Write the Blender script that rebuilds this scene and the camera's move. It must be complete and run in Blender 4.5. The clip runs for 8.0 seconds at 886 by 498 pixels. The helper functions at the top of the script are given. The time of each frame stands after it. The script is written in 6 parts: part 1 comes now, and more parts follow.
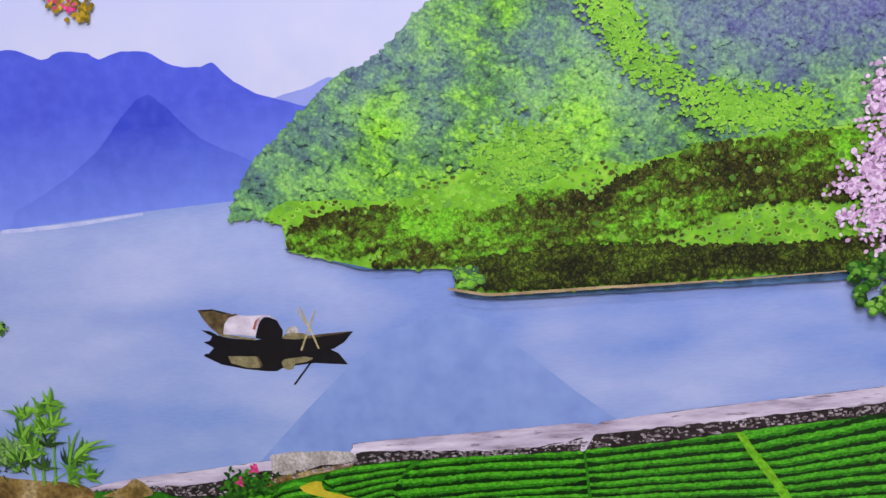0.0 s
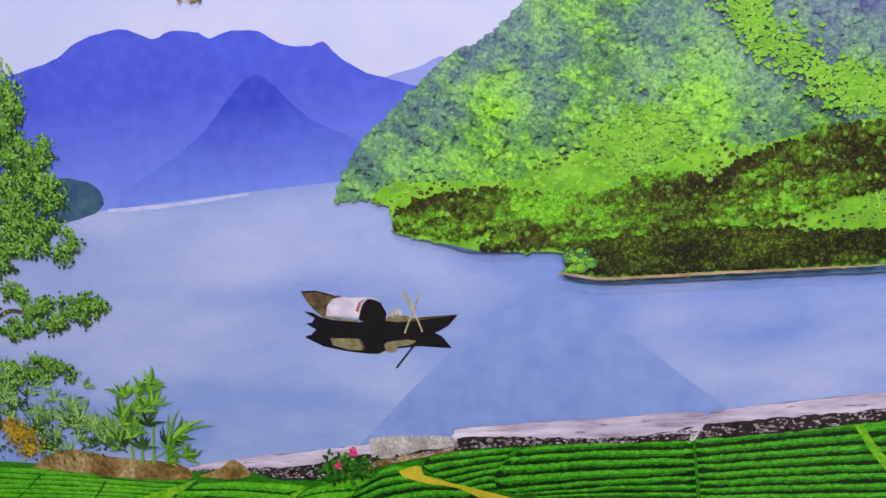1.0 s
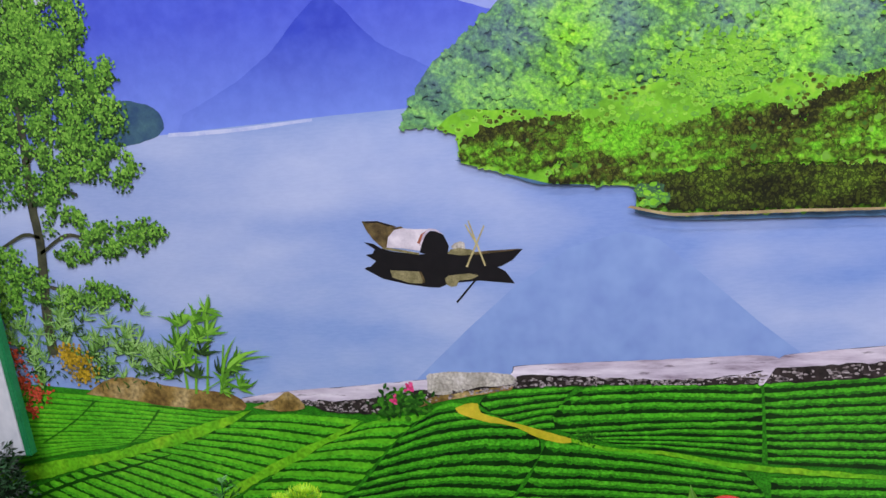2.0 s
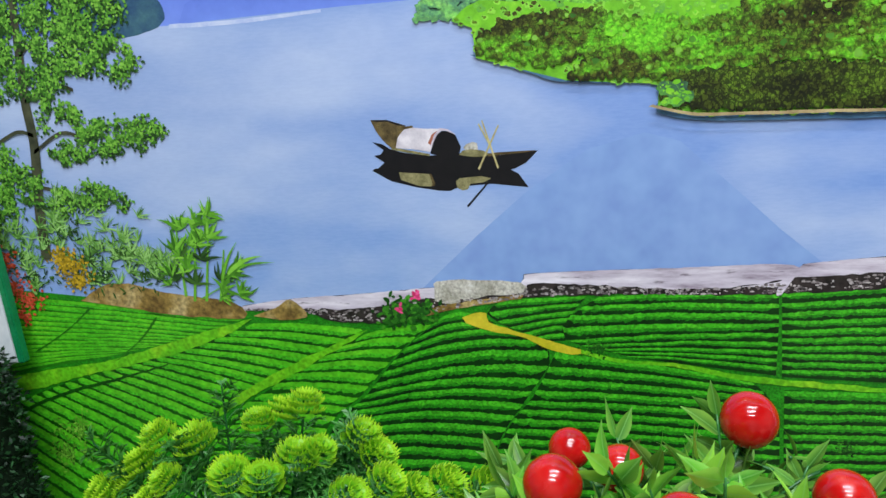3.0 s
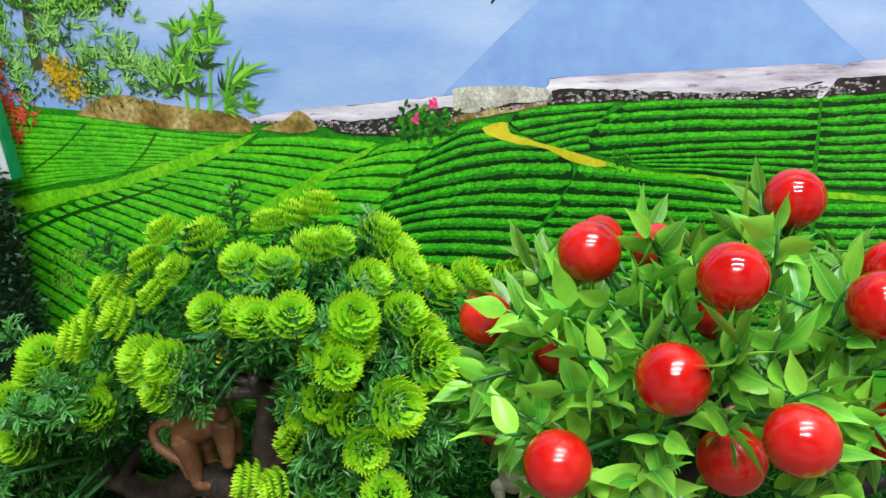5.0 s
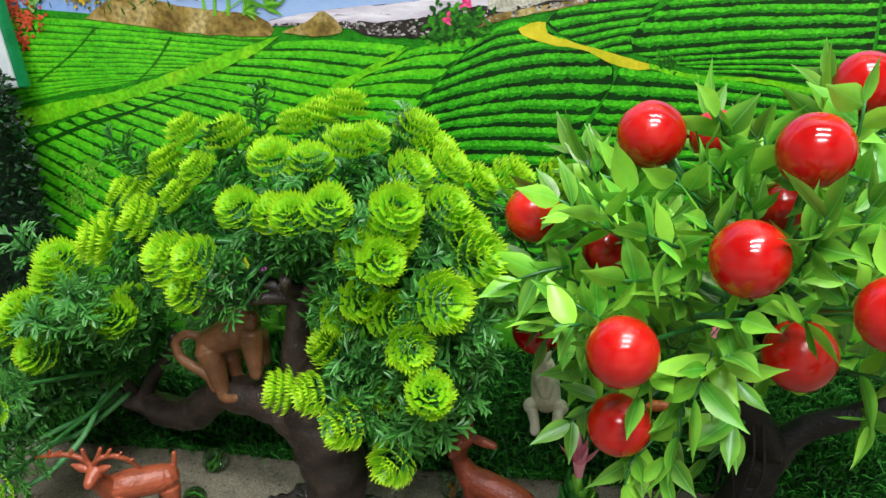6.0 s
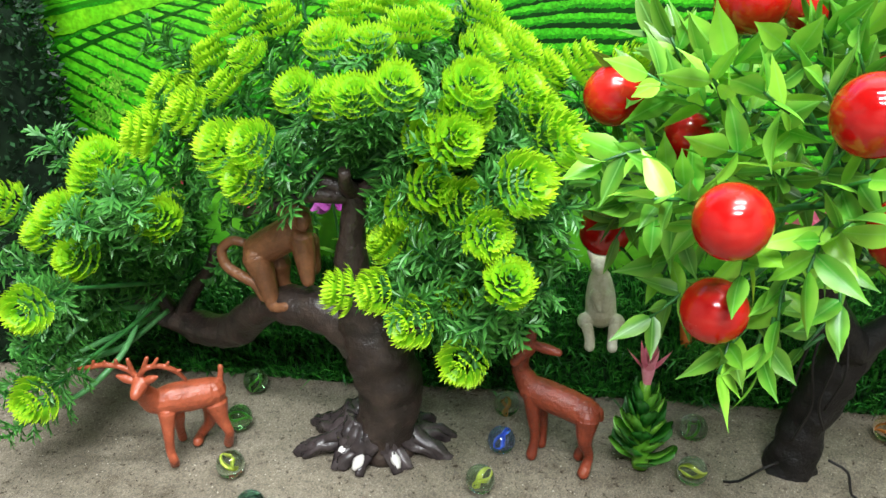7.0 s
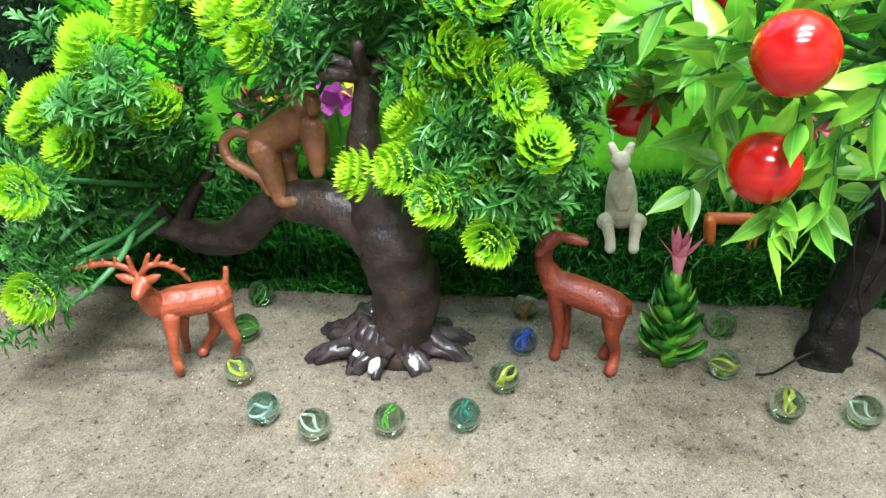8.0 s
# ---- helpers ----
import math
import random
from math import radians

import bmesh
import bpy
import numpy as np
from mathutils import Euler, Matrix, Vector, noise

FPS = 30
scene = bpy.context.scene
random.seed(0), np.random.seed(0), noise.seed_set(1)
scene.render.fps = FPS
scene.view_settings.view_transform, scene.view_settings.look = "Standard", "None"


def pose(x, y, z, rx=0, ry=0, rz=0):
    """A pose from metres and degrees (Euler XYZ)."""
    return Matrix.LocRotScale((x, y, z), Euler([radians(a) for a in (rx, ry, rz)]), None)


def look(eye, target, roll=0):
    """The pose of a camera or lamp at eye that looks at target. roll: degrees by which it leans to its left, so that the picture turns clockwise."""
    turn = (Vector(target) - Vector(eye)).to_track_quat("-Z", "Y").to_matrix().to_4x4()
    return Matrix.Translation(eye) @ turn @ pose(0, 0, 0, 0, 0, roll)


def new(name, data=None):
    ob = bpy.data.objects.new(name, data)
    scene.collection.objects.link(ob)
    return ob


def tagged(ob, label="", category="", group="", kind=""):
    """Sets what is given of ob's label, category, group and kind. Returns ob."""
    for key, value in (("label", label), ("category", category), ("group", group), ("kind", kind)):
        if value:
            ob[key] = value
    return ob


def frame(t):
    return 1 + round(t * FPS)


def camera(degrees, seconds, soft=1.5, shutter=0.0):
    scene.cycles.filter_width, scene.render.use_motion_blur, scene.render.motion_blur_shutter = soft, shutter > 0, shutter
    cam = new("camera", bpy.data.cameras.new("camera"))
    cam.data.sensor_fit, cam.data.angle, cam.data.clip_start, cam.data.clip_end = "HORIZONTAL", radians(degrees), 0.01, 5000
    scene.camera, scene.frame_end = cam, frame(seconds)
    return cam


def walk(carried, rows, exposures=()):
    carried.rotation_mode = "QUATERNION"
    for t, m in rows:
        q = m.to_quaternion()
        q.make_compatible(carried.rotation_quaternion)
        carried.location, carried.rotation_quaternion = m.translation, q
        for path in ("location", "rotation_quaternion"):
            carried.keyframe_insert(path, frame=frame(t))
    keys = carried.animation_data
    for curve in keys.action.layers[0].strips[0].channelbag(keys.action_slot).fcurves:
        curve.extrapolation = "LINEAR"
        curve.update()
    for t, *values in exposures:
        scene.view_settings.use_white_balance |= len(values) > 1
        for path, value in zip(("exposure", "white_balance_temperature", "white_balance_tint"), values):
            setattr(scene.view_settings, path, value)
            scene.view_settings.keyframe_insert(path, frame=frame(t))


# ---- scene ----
cam = camera(60.2, 8.0)
PATH = [
    (0, (0.125, 0.082, 0.57), (-0.132, 2.035, 0.225), -6.2),
    (0.5, (0.101, 0.083, 0.565), (-0.193, 2.031, 0.221), -6.1),
    (1, (0.067, 0.08, 0.563), (-0.267, 2.022, 0.223), -5.9),
    (1.5, (0.039, 0.08, 0.551), (-0.325, 2.014, 0.195), -5.5),
    (1.7, (0.038, 0.081, 0.546), (-0.345, 2.007, 0.169), -5.2),
    (2.8, (0.015, 0.084, 0.488), (-0.366, 1.995, 0.039), -3.3),
    (3, (0.015, 0.087, 0.482), (-0.362, 1.992, 0.006), -3.2),
    (3.5, (0.015, 0.087, 0.466), (-0.361, 1.979, -0.061), -2.8),
    (4, (0.007, 0.088, 0.443), (-0.358, 1.967, -0.134), -2.6),
    (4.5, (-0.001, 0.086, 0.416), (-0.356, 1.954, -0.204), -2.4),
    (5, (-0.01, 0.086, 0.397), (-0.358, 1.939, -0.271), -2.3),
    (5.2, (-0.015, 0.086, 0.389), (-0.365, 1.929, -0.305), -2.3),
    (6.3, (-0.046, 0.093, 0.341), (-0.378, 1.904, -0.441), -2.1),
    (6.5, (-0.052, 0.093, 0.33), (-0.384, 1.898, -0.466), -2.2),
    (7, (-0.078, 0.091, 0.313), (-0.395, 1.877, -0.528), -2.3),
    (7.5, (-0.095, 0.089, 0.282), (-0.393, 1.861, -0.597), -2.4),
    (8, (-0.099, 0.091, 0.264), (-0.374, 1.846, -0.654), -2.8),
]
EXPOSURES = [(0.0, -0.80, 6230, 36), (1.5, -0.78, 6260, 35), (3.0, -0.58, 6150, 13), (5.0, -0.18, 6400, 8), (6.5, 0.02, 6500, 10), (7.0, 0.46, 6400, 10), (7.5, 0.76, 6200, 10), (8.0, 0.88, 6200, 11)]
walk(cam, [(t, look(eye, target, roll)) for t, eye, target, roll in PATH], EXPOSURES)

# ---- world, lamps ----
world = bpy.data.worlds.new("room_world")
scene.world = world
world.use_nodes = True
world.node_tree.nodes["Background"].inputs[0].default_value = (0.9, 0.95, 1.0, 1)
world.node_tree.nodes["Background"].inputs[1].default_value = 0.25
LAMPS = [(0.32, 0.10, 2.15, 36.0), (0.20, -0.55, 2.15, 50.0), (0.10, -1.35, 2.15, 56.0)]
for lx, ly, lz, watts in LAMPS:
    lamp = bpy.data.lights.new("tube_light", "AREA")
    lamp.shape, lamp.size, lamp.size_y, lamp.energy = "RECTANGLE", 1.1, 0.10, watts
    lamp.color = (0.94, 0.98, 1.0)
    new("tube_light", lamp).matrix_world = pose(lx, ly, lz - 0.03)


# ---- materials ----
def lin(c):
    return tuple(((v / 255 + 0.055) / 1.055) ** 2.4 if v > 10 else v / 255 / 12.92 for v in c) + (1.0,)


class Nodes:
    """A short way to write a node material."""

    def __init__(self, name):
        self.mat = bpy.data.materials.new(name)
        self.mat.use_nodes = True
        self.tree = self.mat.node_tree
        self.bsdf = self.tree.nodes["Principled BSDF"]
        self.coord = self.tree.nodes.new("ShaderNodeTexCoord").outputs["Object"]

    def add(self, kind, **values):
        n = self.tree.nodes.new(kind)
        for key, v in values.items():
            self.put(n.inputs[key.replace("_", " ")], v)
        return n

    def put(self, socket, v):
        if isinstance(v, bpy.types.NodeSocket):
            self.tree.links.new(v, socket)
        else:
            socket.default_value = v

    def noise(self, scale, detail=3.0, rough=0.55, vector=None):
        return self.add("ShaderNodeTexNoise", Vector=vector or self.coord, Scale=scale, Detail=detail, Roughness=rough).outputs["Fac"]

    def ramp(self, fac, stops):
        n = self.add("ShaderNodeValToRGB")
        self.put(n.inputs[0], fac)
        el = n.color_ramp.elements
        while len(el) < len(stops):
            el.new(0.5)
        for e, (p, c) in zip(el, stops):
            e.position, e.color = p, lin(c)
        return n.outputs["Color"]

    def mix(self, fac, a, b, blend="MIX"):
        n = self.add("ShaderNodeMix")
        n.data_type, n.blend_type = "RGBA", blend
        self.put(n.inputs[0], fac), self.put(n.inputs[6], a), self.put(n.inputs[7], b)
        return n.outputs[2]

    def math(self, op, a, b=0.0):
        n = self.add("ShaderNodeMath")
        n.operation = op
        self.put(n.inputs[0], a), self.put(n.inputs[1], b)
        return n.outputs[0]

    def axis(self, which, low, high, vector=None):
        s = self.add("ShaderNodeSeparateXYZ", Vector=vector or self.coord).outputs[which]
        n = self.add("ShaderNodeMapRange")
        self.put(n.inputs[0], s), self.put(n.inputs[1], low), self.put(n.inputs[2], high)
        return n.outputs[0]

    def bump(self, height, strength=0.3, distance=0.001):
        n = self.add("ShaderNodeBump", Strength=strength, Distance=distance, Height=height)
        self.put(self.bsdf.inputs["Normal"], n.outputs[0])

    def thin(self, color, share):
        """Let some light pass through a thin leaf."""
        t = self.add("ShaderNodeBsdfTranslucent")
        self.put(t.inputs[0], color)
        mix = self.add("ShaderNodeMixShader")
        mix.inputs[0].default_value = share
        out = self.tree.nodes["Material Output"]
        self.tree.links.new(self.bsdf.outputs[0], mix.inputs[1])
        self.tree.links.new(t.outputs[0], mix.inputs[2])
        self.tree.links.new(mix.outputs[0], out.inputs[0])

    def done(self, color, rough=0.5, spec=0.5, **more):
        b = self.bsdf.inputs
        self.put(b["Base Color"], color), self.put(b["Roughness"], rough), self.put(b["Specular IOR Level"], spec)
        for key, v in more.items():
            self.put(b[key.replace("_", " ")], v)
        return self.mat


def plain(name, stops, scale=40.0, rough=0.5, spec=0.5, bump=0.0, detail=4.0, island=0.0, each=0.0, fine=0.15, **more):
    """Colour by noise at two scales; island and each vary it by loose piece or by object."""
    n = Nodes(name)
    fac = n.noise(scale, detail)
    if island:
        r = n.add("ShaderNodeNewGeometry").outputs["Random Per Island"]
        fac = n.math("ADD", n.math("MULTIPLY", fac, 1 - island), n.math("MULTIPLY", r, island))
    if each:
        r = n.add("ShaderNodeObjectInfo").outputs["Random"]
        fac = n.math("ADD", n.math("MULTIPLY", fac, 1 - each), n.math("MULTIPLY", r, each))
    col = n.ramp(fac, stops)
    f2 = n.noise(scale * 9, 2.0)
    col = n.mix(fine, col, n.ramp(f2, [(0.3, (60, 60, 60)), (0.7, (250, 250, 250))]), "OVERLAY")
    if bump:
        n.bump(n.noise(scale * 6, 5.0), bump)
    return n.done(col, rough, spec, **more)


PR, PS = 0.42, 0.35  # gloss of the printed sheet


def printed(name, stops, scale, island=0.0, detail=4.0, fine=0.12):
    return plain(name, stops, scale, PR, PS, 0.0, detail, island, 0.0, fine)


def m_sky():
    n = Nodes("print_sky")
    c = n.ramp(n.noise(5.0, 5.0), [(0.35, (178, 192, 222)), (0.5, (214, 220, 232)), (0.62, (238, 234, 230))])
    return n.done(n.mix(n.axis(2, 0.55, 0.70), c, lin((190, 205, 235))), PR, PS)


def m_mountain(name, top, low, z0, z1):
    n = Nodes(name)
    c = n.mix(n.axis(2, z0, z1), lin(low), lin(top))
    c = n.mix(0.25, c, n.ramp(n.noise(28, 6.0, 0.65), [(0.35, (60, 72, 160)), (0.6, (120, 150, 226))]), "SOFT_LIGHT")
    return n.done(n.mix(0.09, c, n.ramp(n.noise(90, 4.0), [(0.4, (50, 60, 130)), (0.65, (130, 150, 220))])), PR, PS)


def m_lake():
    n = Nodes("print_lake")
    side = n.mix(n.axis(0, -0.32, 0.25), lin((150, 173, 216)), lin((113, 149, 217)))
    c = n.mix(n.axis(2, 0.30, 0.46), lin((128, 162, 216)), side)
    m = n.add("ShaderNodeMapping", Vector=n.coord, Scale=(1.0, 1.0, 2.6))
    pale = n.ramp(n.noise(6.0, 3.0, 0.5, m.outputs[0]), [(0.42, (0, 0, 0)), (0.70, (205, 205, 205))])
    c = n.mix(pale, c, lin((206, 218, 238)))
    m2 = n.add("ShaderNodeMapping", Vector=n.coord, Scale=(1.0, 1.0, 5.0))
    c = n.mix(0.05, c, n.ramp(n.noise(120, 3.0, 0.6, m2.outputs[0]), [(0.4, (70, 100, 170)), (0.6, (200, 215, 240))]))
    n.bump(n.noise(9.0, 2.0), 0.12, 0.004)
    return n.done(c, PR, PS)


def m_canopy(name, stops, violet, scale=17):
    """Printed tree crowns: light and dark stands, crown by crown, with a violet cast high on the hill."""
    n = Nodes(name)
    r = n.add("ShaderNodeNewGeometry").outputs["Random Per Island"]
    turn = n.add("ShaderNodeMapping", Vector=n.coord, Rotation=(0, -0.75 if violet else 0.12, 0))
    m = n.add("ShaderNodeMapping", Vector=turn.outputs[0], Scale=(0.75, 1.0, 1.7))
    patch = n.ramp(n.noise(scale, 5.0, 0.68, m.outputs[0]), [(0.36, (0, 0, 0)), (0.64, (255, 255, 255))])
    small = n.ramp(n.noise(scale * 6, 3.0, 0.6), [(0.35, (0, 0, 0)), (0.65, (255, 255, 255))])
    fac = n.math("ADD", n.math("MULTIPLY", patch, 0.60), n.math("ADD", n.math("MULTIPLY", r, 0.16), n.math("MULTIPLY", small, 0.22)))
    c = n.ramp(fac, stops)
    if violet:
        v = n.ramp(n.noise(14, 5.0, 0.62), [(0.40, (0, 0, 0)), (0.62, (255, 255, 255))])
        v = n.math("MULTIPLY", v, n.axis(2, 0.50, 0.57))
        c = n.mix(n.math("MULTIPLY", v, 0.46), c, lin((108, 106, 196)))
        east = n.math("MULTIPLY", n.axis(0, 0.12, 0.30), n.axis(2, 0.53, 0.61))
        c = n.mix(n.math("MULTIPLY", east, 0.75), c, lin((112, 98, 196)))
        c = n.mix(n.math("MULTIPLY", n.axis(0, 0.0, -0.09), 0.35), c, lin((96, 140, 150)))
    return n.done(n.mix(0.4, c, n.ramp(n.noise(420, 2.0), [(0.35, (30, 46, 20)), (0.65, (214, 232, 150))]), "OVERLAY"), PR, PS)


def m_stone():
    n = Nodes("print_stone")
    m = n.add("ShaderNodeMapping", Vector=n.coord, Scale=(0.25, 1.0, 1.6))
    c = n.ramp(n.noise(70, 8.0, 0.65, m.outputs[0]), [(0.30, (120, 104, 118)), (0.45, (190, 180, 194)), (0.70, (236, 230, 238))])
    cracks = n.ramp(n.noise(160, 4.0, 0.6, m.outputs[0]), [(0.33, (255, 255, 255)), (0.38, (0, 0, 0))])
    return n.done(n.mix(n.math("MULTIPLY", cracks, 0.6), c, lin((70, 56, 66))), PR, PS)


M = {
    "sky": m_sky(),
    "lake": m_lake(),
    "far": m_mountain("print_far_hill", (150, 165, 226), (176, 190, 232), 0.55, 0.62),
    "ridge": m_mountain("print_ridge", (84, 102, 212), (140, 168, 238), 0.495, 0.60),
    "peak": m_mountain("print_peak", (62, 82, 196), (134, 162, 236), 0.505, 0.585),
    "hillock": printed("print_hillock", [(0.3, (40, 70, 110)), (0.7, (70, 110, 120))], 60),
    "hill_base": m_canopy("print_hill_base", [(0.12, (44, 70, 76)), (0.42, (66, 116, 66)), (0.8, (124, 200, 50))], True),
    "hill_dark": m_canopy("print_hill_dark", [(0.12, (60, 92, 84)), (0.40, (88, 150, 74)), (0.72, (140, 222, 54))], True),
    "hill_light": m_canopy("print_hill_light", [(0.12, (78, 114, 100)), (0.40, (112, 182, 86)), (0.72, (170, 240, 72))], True),
    "meadow": printed("print_meadow", [(0.3, (92, 158, 34)), (0.55, (124, 204, 40)), (0.75, (172, 222, 74))], 40),
    "glade": printed("print_glade", [(0.2, (100, 168, 62)), (0.5, (122, 196, 58)), (0.8, (152, 220, 70))], 60, 0.6),
    "wood_base": printed("print_wood_base", [(0.3, (26, 40, 14)), (0.7, (60, 84, 26))], 60),
    "wood_dark": m_canopy("print_wood_dark", [(0.15, (26, 28, 10)), (0.42, (48, 54, 16)), (0.57, (72, 104, 22)), (0.76, (106, 194, 34))], False, 15),
    "wood_light": m_canopy("print_wood_light", [(0.15, (54, 52, 18)), (0.42, (86, 94, 30)), (0.57, (104, 150, 36)), (0.76, (132, 216, 48))], False, 15),
    "grove_dark": m_canopy("print_grove_dark", [(0.15, (16, 20, 6)), (0.5, (36, 44, 12)), (0.85, (62, 84, 20))], False, 30),
    "grove_light": m_canopy("print_grove_light", [(0.15, (48, 52, 16)), (0.5, (78, 92, 26)), (0.85, (112, 144, 38))], False, 30),
    "shore": printed("print_shore", [(0.3, (150, 130, 90)), (0.7, (196, 178, 130))], 90),
    "shade_water": printed("print_shade_water", [(0.3, (48, 84, 110)), (0.7, (84, 124, 160))], 60),
    "pale_water": printed("print_pale_water", [(0.3, (170, 186, 226)), (0.7, (204, 214, 236))], 60),
    "fold": printed("print_fold", [(0.3, (121, 153, 209)), (0.7, (138, 168, 219))], 6),
    "hull": printed("print_hull", [(0.3, (8, 9, 14)), (0.7, (20, 19, 22))], 120),
    "hull_rim": printed("print_hull_rim", [(0.3, (52, 42, 24)), (0.7, (120, 104, 64))], 140, 0.0, 5.0, 0.3),
    "pole": printed("print_pole", [(0.3, (150, 140, 84)), (0.7, (206, 196, 140))], 140),
    "awning": printed("print_awning", [(0.3, (186, 180, 190)), (0.7, (236, 230, 234))], 90),
    "awning_image": printed("print_awning_image", [(0.3, (104, 100, 62)), (0.7, (156, 150, 106))], 160, 0.0, 5.0, 0.3),
    "rust": printed("print_rust", [(0.3, (130, 60, 40)), (0.7, (180, 110, 80))], 150),
    "stone": m_stone(),
    "stone_pale": printed("print_stone_pale", [(0.3, (150, 146, 130)), (0.7, (206, 202, 190))], 60, 0.0, 6.0, 0.4),
    "rubble": printed("print_rubble", [(0.3, (14, 12, 12)), (0.7, (60, 52, 50))], 160, 0.0, 5.0, 0.3),
    "rubble_light": printed("print_rubble_light", [(0.3, (110, 100, 100)), (0.7, (190, 182, 180))], 160, 0.5),
    "tea_dark": printed("print_tea_dark", [(0.3, (3, 26, 4)), (0.7, (12, 66, 8))], 60),
    "tea_mid": printed("print_tea_mid", [(0.3, (20, 96, 10)), (0.7, (42, 144, 18))], 90, 0.2, 5.0, 0.5),
    "tea_light": printed("print_tea_light", [(0.3, (44, 148, 18)), (0.6, (70, 178, 26)), (0.8, (112, 204, 48))], 60, 0.25, 6.0, 0.5),
    "tea_shade": printed("print_tea_shade", [(0.3, (22, 92, 8)), (0.7, (44, 128, 14))], 60),
    "tea_deep": printed("print_tea_deep", [(0.3, (8, 56, 5)), (0.7, (26, 96, 10))], 60),
    "tea_bright": printed("print_tea_bright", [(0.3, (62, 162, 16)), (0.55, (88, 190, 24)), (0.8, (126, 206, 40))], 22, 0.25, 5.0, 0.35),
    "tea_path": printed("print_tea_path", [(0.3, (76, 172, 16)), (0.55, (104, 188, 20)), (0.8, (150, 202, 30))], 34, 0.0, 5.0, 0.35),
    "tea_foot": printed("print_tea_foot", [(0.3, (50, 130, 22)), (0.7, (100, 176, 36))], 26),
    "earth_path": printed("print_earth_path", [(0.3, (176, 176, 20)), (0.7, (220, 200, 50))], 60),
    "rock": printed("print_rock", [(0.3, (70, 50, 18)), (0.5, (140, 116, 58)), (0.75, (196, 178, 124))], 34, 0.0, 7.0, 0.5),
    "bark": printed("print_bark", [(0.3, (40, 46, 34)), (0.7, (80, 84, 60))], 90),
    "leaf_tree": printed("print_leaf_tree", [(0.2, (52, 104, 30)), (0.5, (92, 154, 46)), (0.85, (146, 206, 76))], 26, 0.55),
    "leaf_shade": printed("print_leaf_shade", [(0.2, (22, 48, 20)), (0.6, (44, 84, 28)), (0.9, (76, 120, 44))], 30, 0.6),
    "leaf_bush": printed("print_leaf_bush", [(0.2, (60, 108, 36)), (0.5, (110, 164, 70)), (0.85, (164, 212, 124))], 30, 0.6),
    "leaf_bamboo": printed("print_leaf_bamboo", [(0.2, (52, 106, 22)), (0.5, (90, 158, 36)), (0.85, (140, 206, 66))], 30, 0.6),
    "petal_yellow": printed("print_petal_yellow", [(0.2, (96, 88, 14)), (0.55, (170, 140, 20)), (0.85, (212, 178, 44))], 60, 0.6),
    "petal_red": printed("print_petal_red", [(0.2, (110, 70, 30)), (0.5, (190, 66, 40)), (0.85, (226, 104, 74))], 60, 0.6),
    "petal_pink": printed("print_petal_pink", [(0.2, (196, 30, 90)), (0.8, (240, 90, 150))], 60, 0.6),
    "blossom": printed("print_blossom", [(0.2, (170, 130, 170)), (0.5, (216, 180, 210)), (0.8, (240, 220, 236))], 60, 0.7),
    "shrub": printed("print_shrub", [(0.2, (16, 56, 12)), (0.5, (32, 96, 20)), (0.8, (70, 150, 30))], 40, 0.6),
}


def m_sand():
    n = Nodes("damp_sand")
    c = n.ramp(n.noise(7, 4.0), [(0.3, (98, 91, 80)), (0.5, (124, 117, 104)), (0.7, (146, 139, 126))])
    c = n.mix(0.36, c, n.ramp(n.noise(60, 7.0, 0.75), [(0.35, (84, 77, 64)), (0.65, (164, 157, 144))]))
    vor = n.add("ShaderNodeTexVoronoi", Vector=n.coord, Scale=1300.0)
    c = n.mix(0.42, c, n.ramp(vor.outputs["Color"], [(0.1, (62, 56, 48)), (0.5, (160, 152, 134)), (0.95, (236, 232, 220))]), "OVERLAY")
    spots = n.ramp(n.noise(240, 3.0), [(0.30, (255, 255, 255)), (0.37, (0, 0, 0))])
    c = n.mix(n.math("MULTIPLY", spots, 0.75), c, lin((44, 36, 26)))
    stain = n.ramp(n.noise(10, 2.0), [(0.6, (0, 0, 0)), (0.72, (255, 255, 255))])
    c = n.mix(n.math("MULTIPLY", stain, 0.3), c, lin((140, 104, 60)))
    n.bump(n.math("ADD", n.noise(700, 3.0), n.math("MULTIPLY", vor.outputs["Distance"], 0.8)), 0.7, 0.0012)
    return n.done(c, 0.95, 0.12)


def m_sprig(name, low, high, rough, share):
    n = Nodes(name)
    r = n.add("ShaderNodeObjectInfo").outputs["Random"]
    a = n.add("ShaderNodeAttribute")
    a.attribute_name = "tip"
    c = n.mix(a.outputs["Fac"], lin(low), lin(high))
    c = n.mix(n.math("MULTIPLY", n.math("ADD", n.noise(160, 3.0), r), 0.14), c, lin(low))
    n.thin(c, share)
    return n.done(c, rough, 0.5)


def m_fruit():
    n = Nodes("lacquered_red")
    r = n.add("ShaderNodeObjectInfo").outputs["Random"]
    c = n.ramp(n.math("ADD", n.noise(55, 4.0), n.math("MULTIPLY", r, 0.15)), [(0.35, (148, 8, 8)), (0.6, (182, 14, 13)), (0.85, (200, 40, 30))])
    m = n.add("ShaderNodeMapping", Vector=n.coord, Scale=(1.0, 1.0, 0.12))
    n.bump(n.noise(220, 3.0, 0.5, m.outputs[0]), 0.10, 0.001)
    return n.done(c, n.ramp(n.noise(90, 3.0), [(0.4, (90, 90, 90)), (0.7, (150, 150, 150))]), 0.45, Coat_Weight=0.35, Coat_Roughness=0.07)


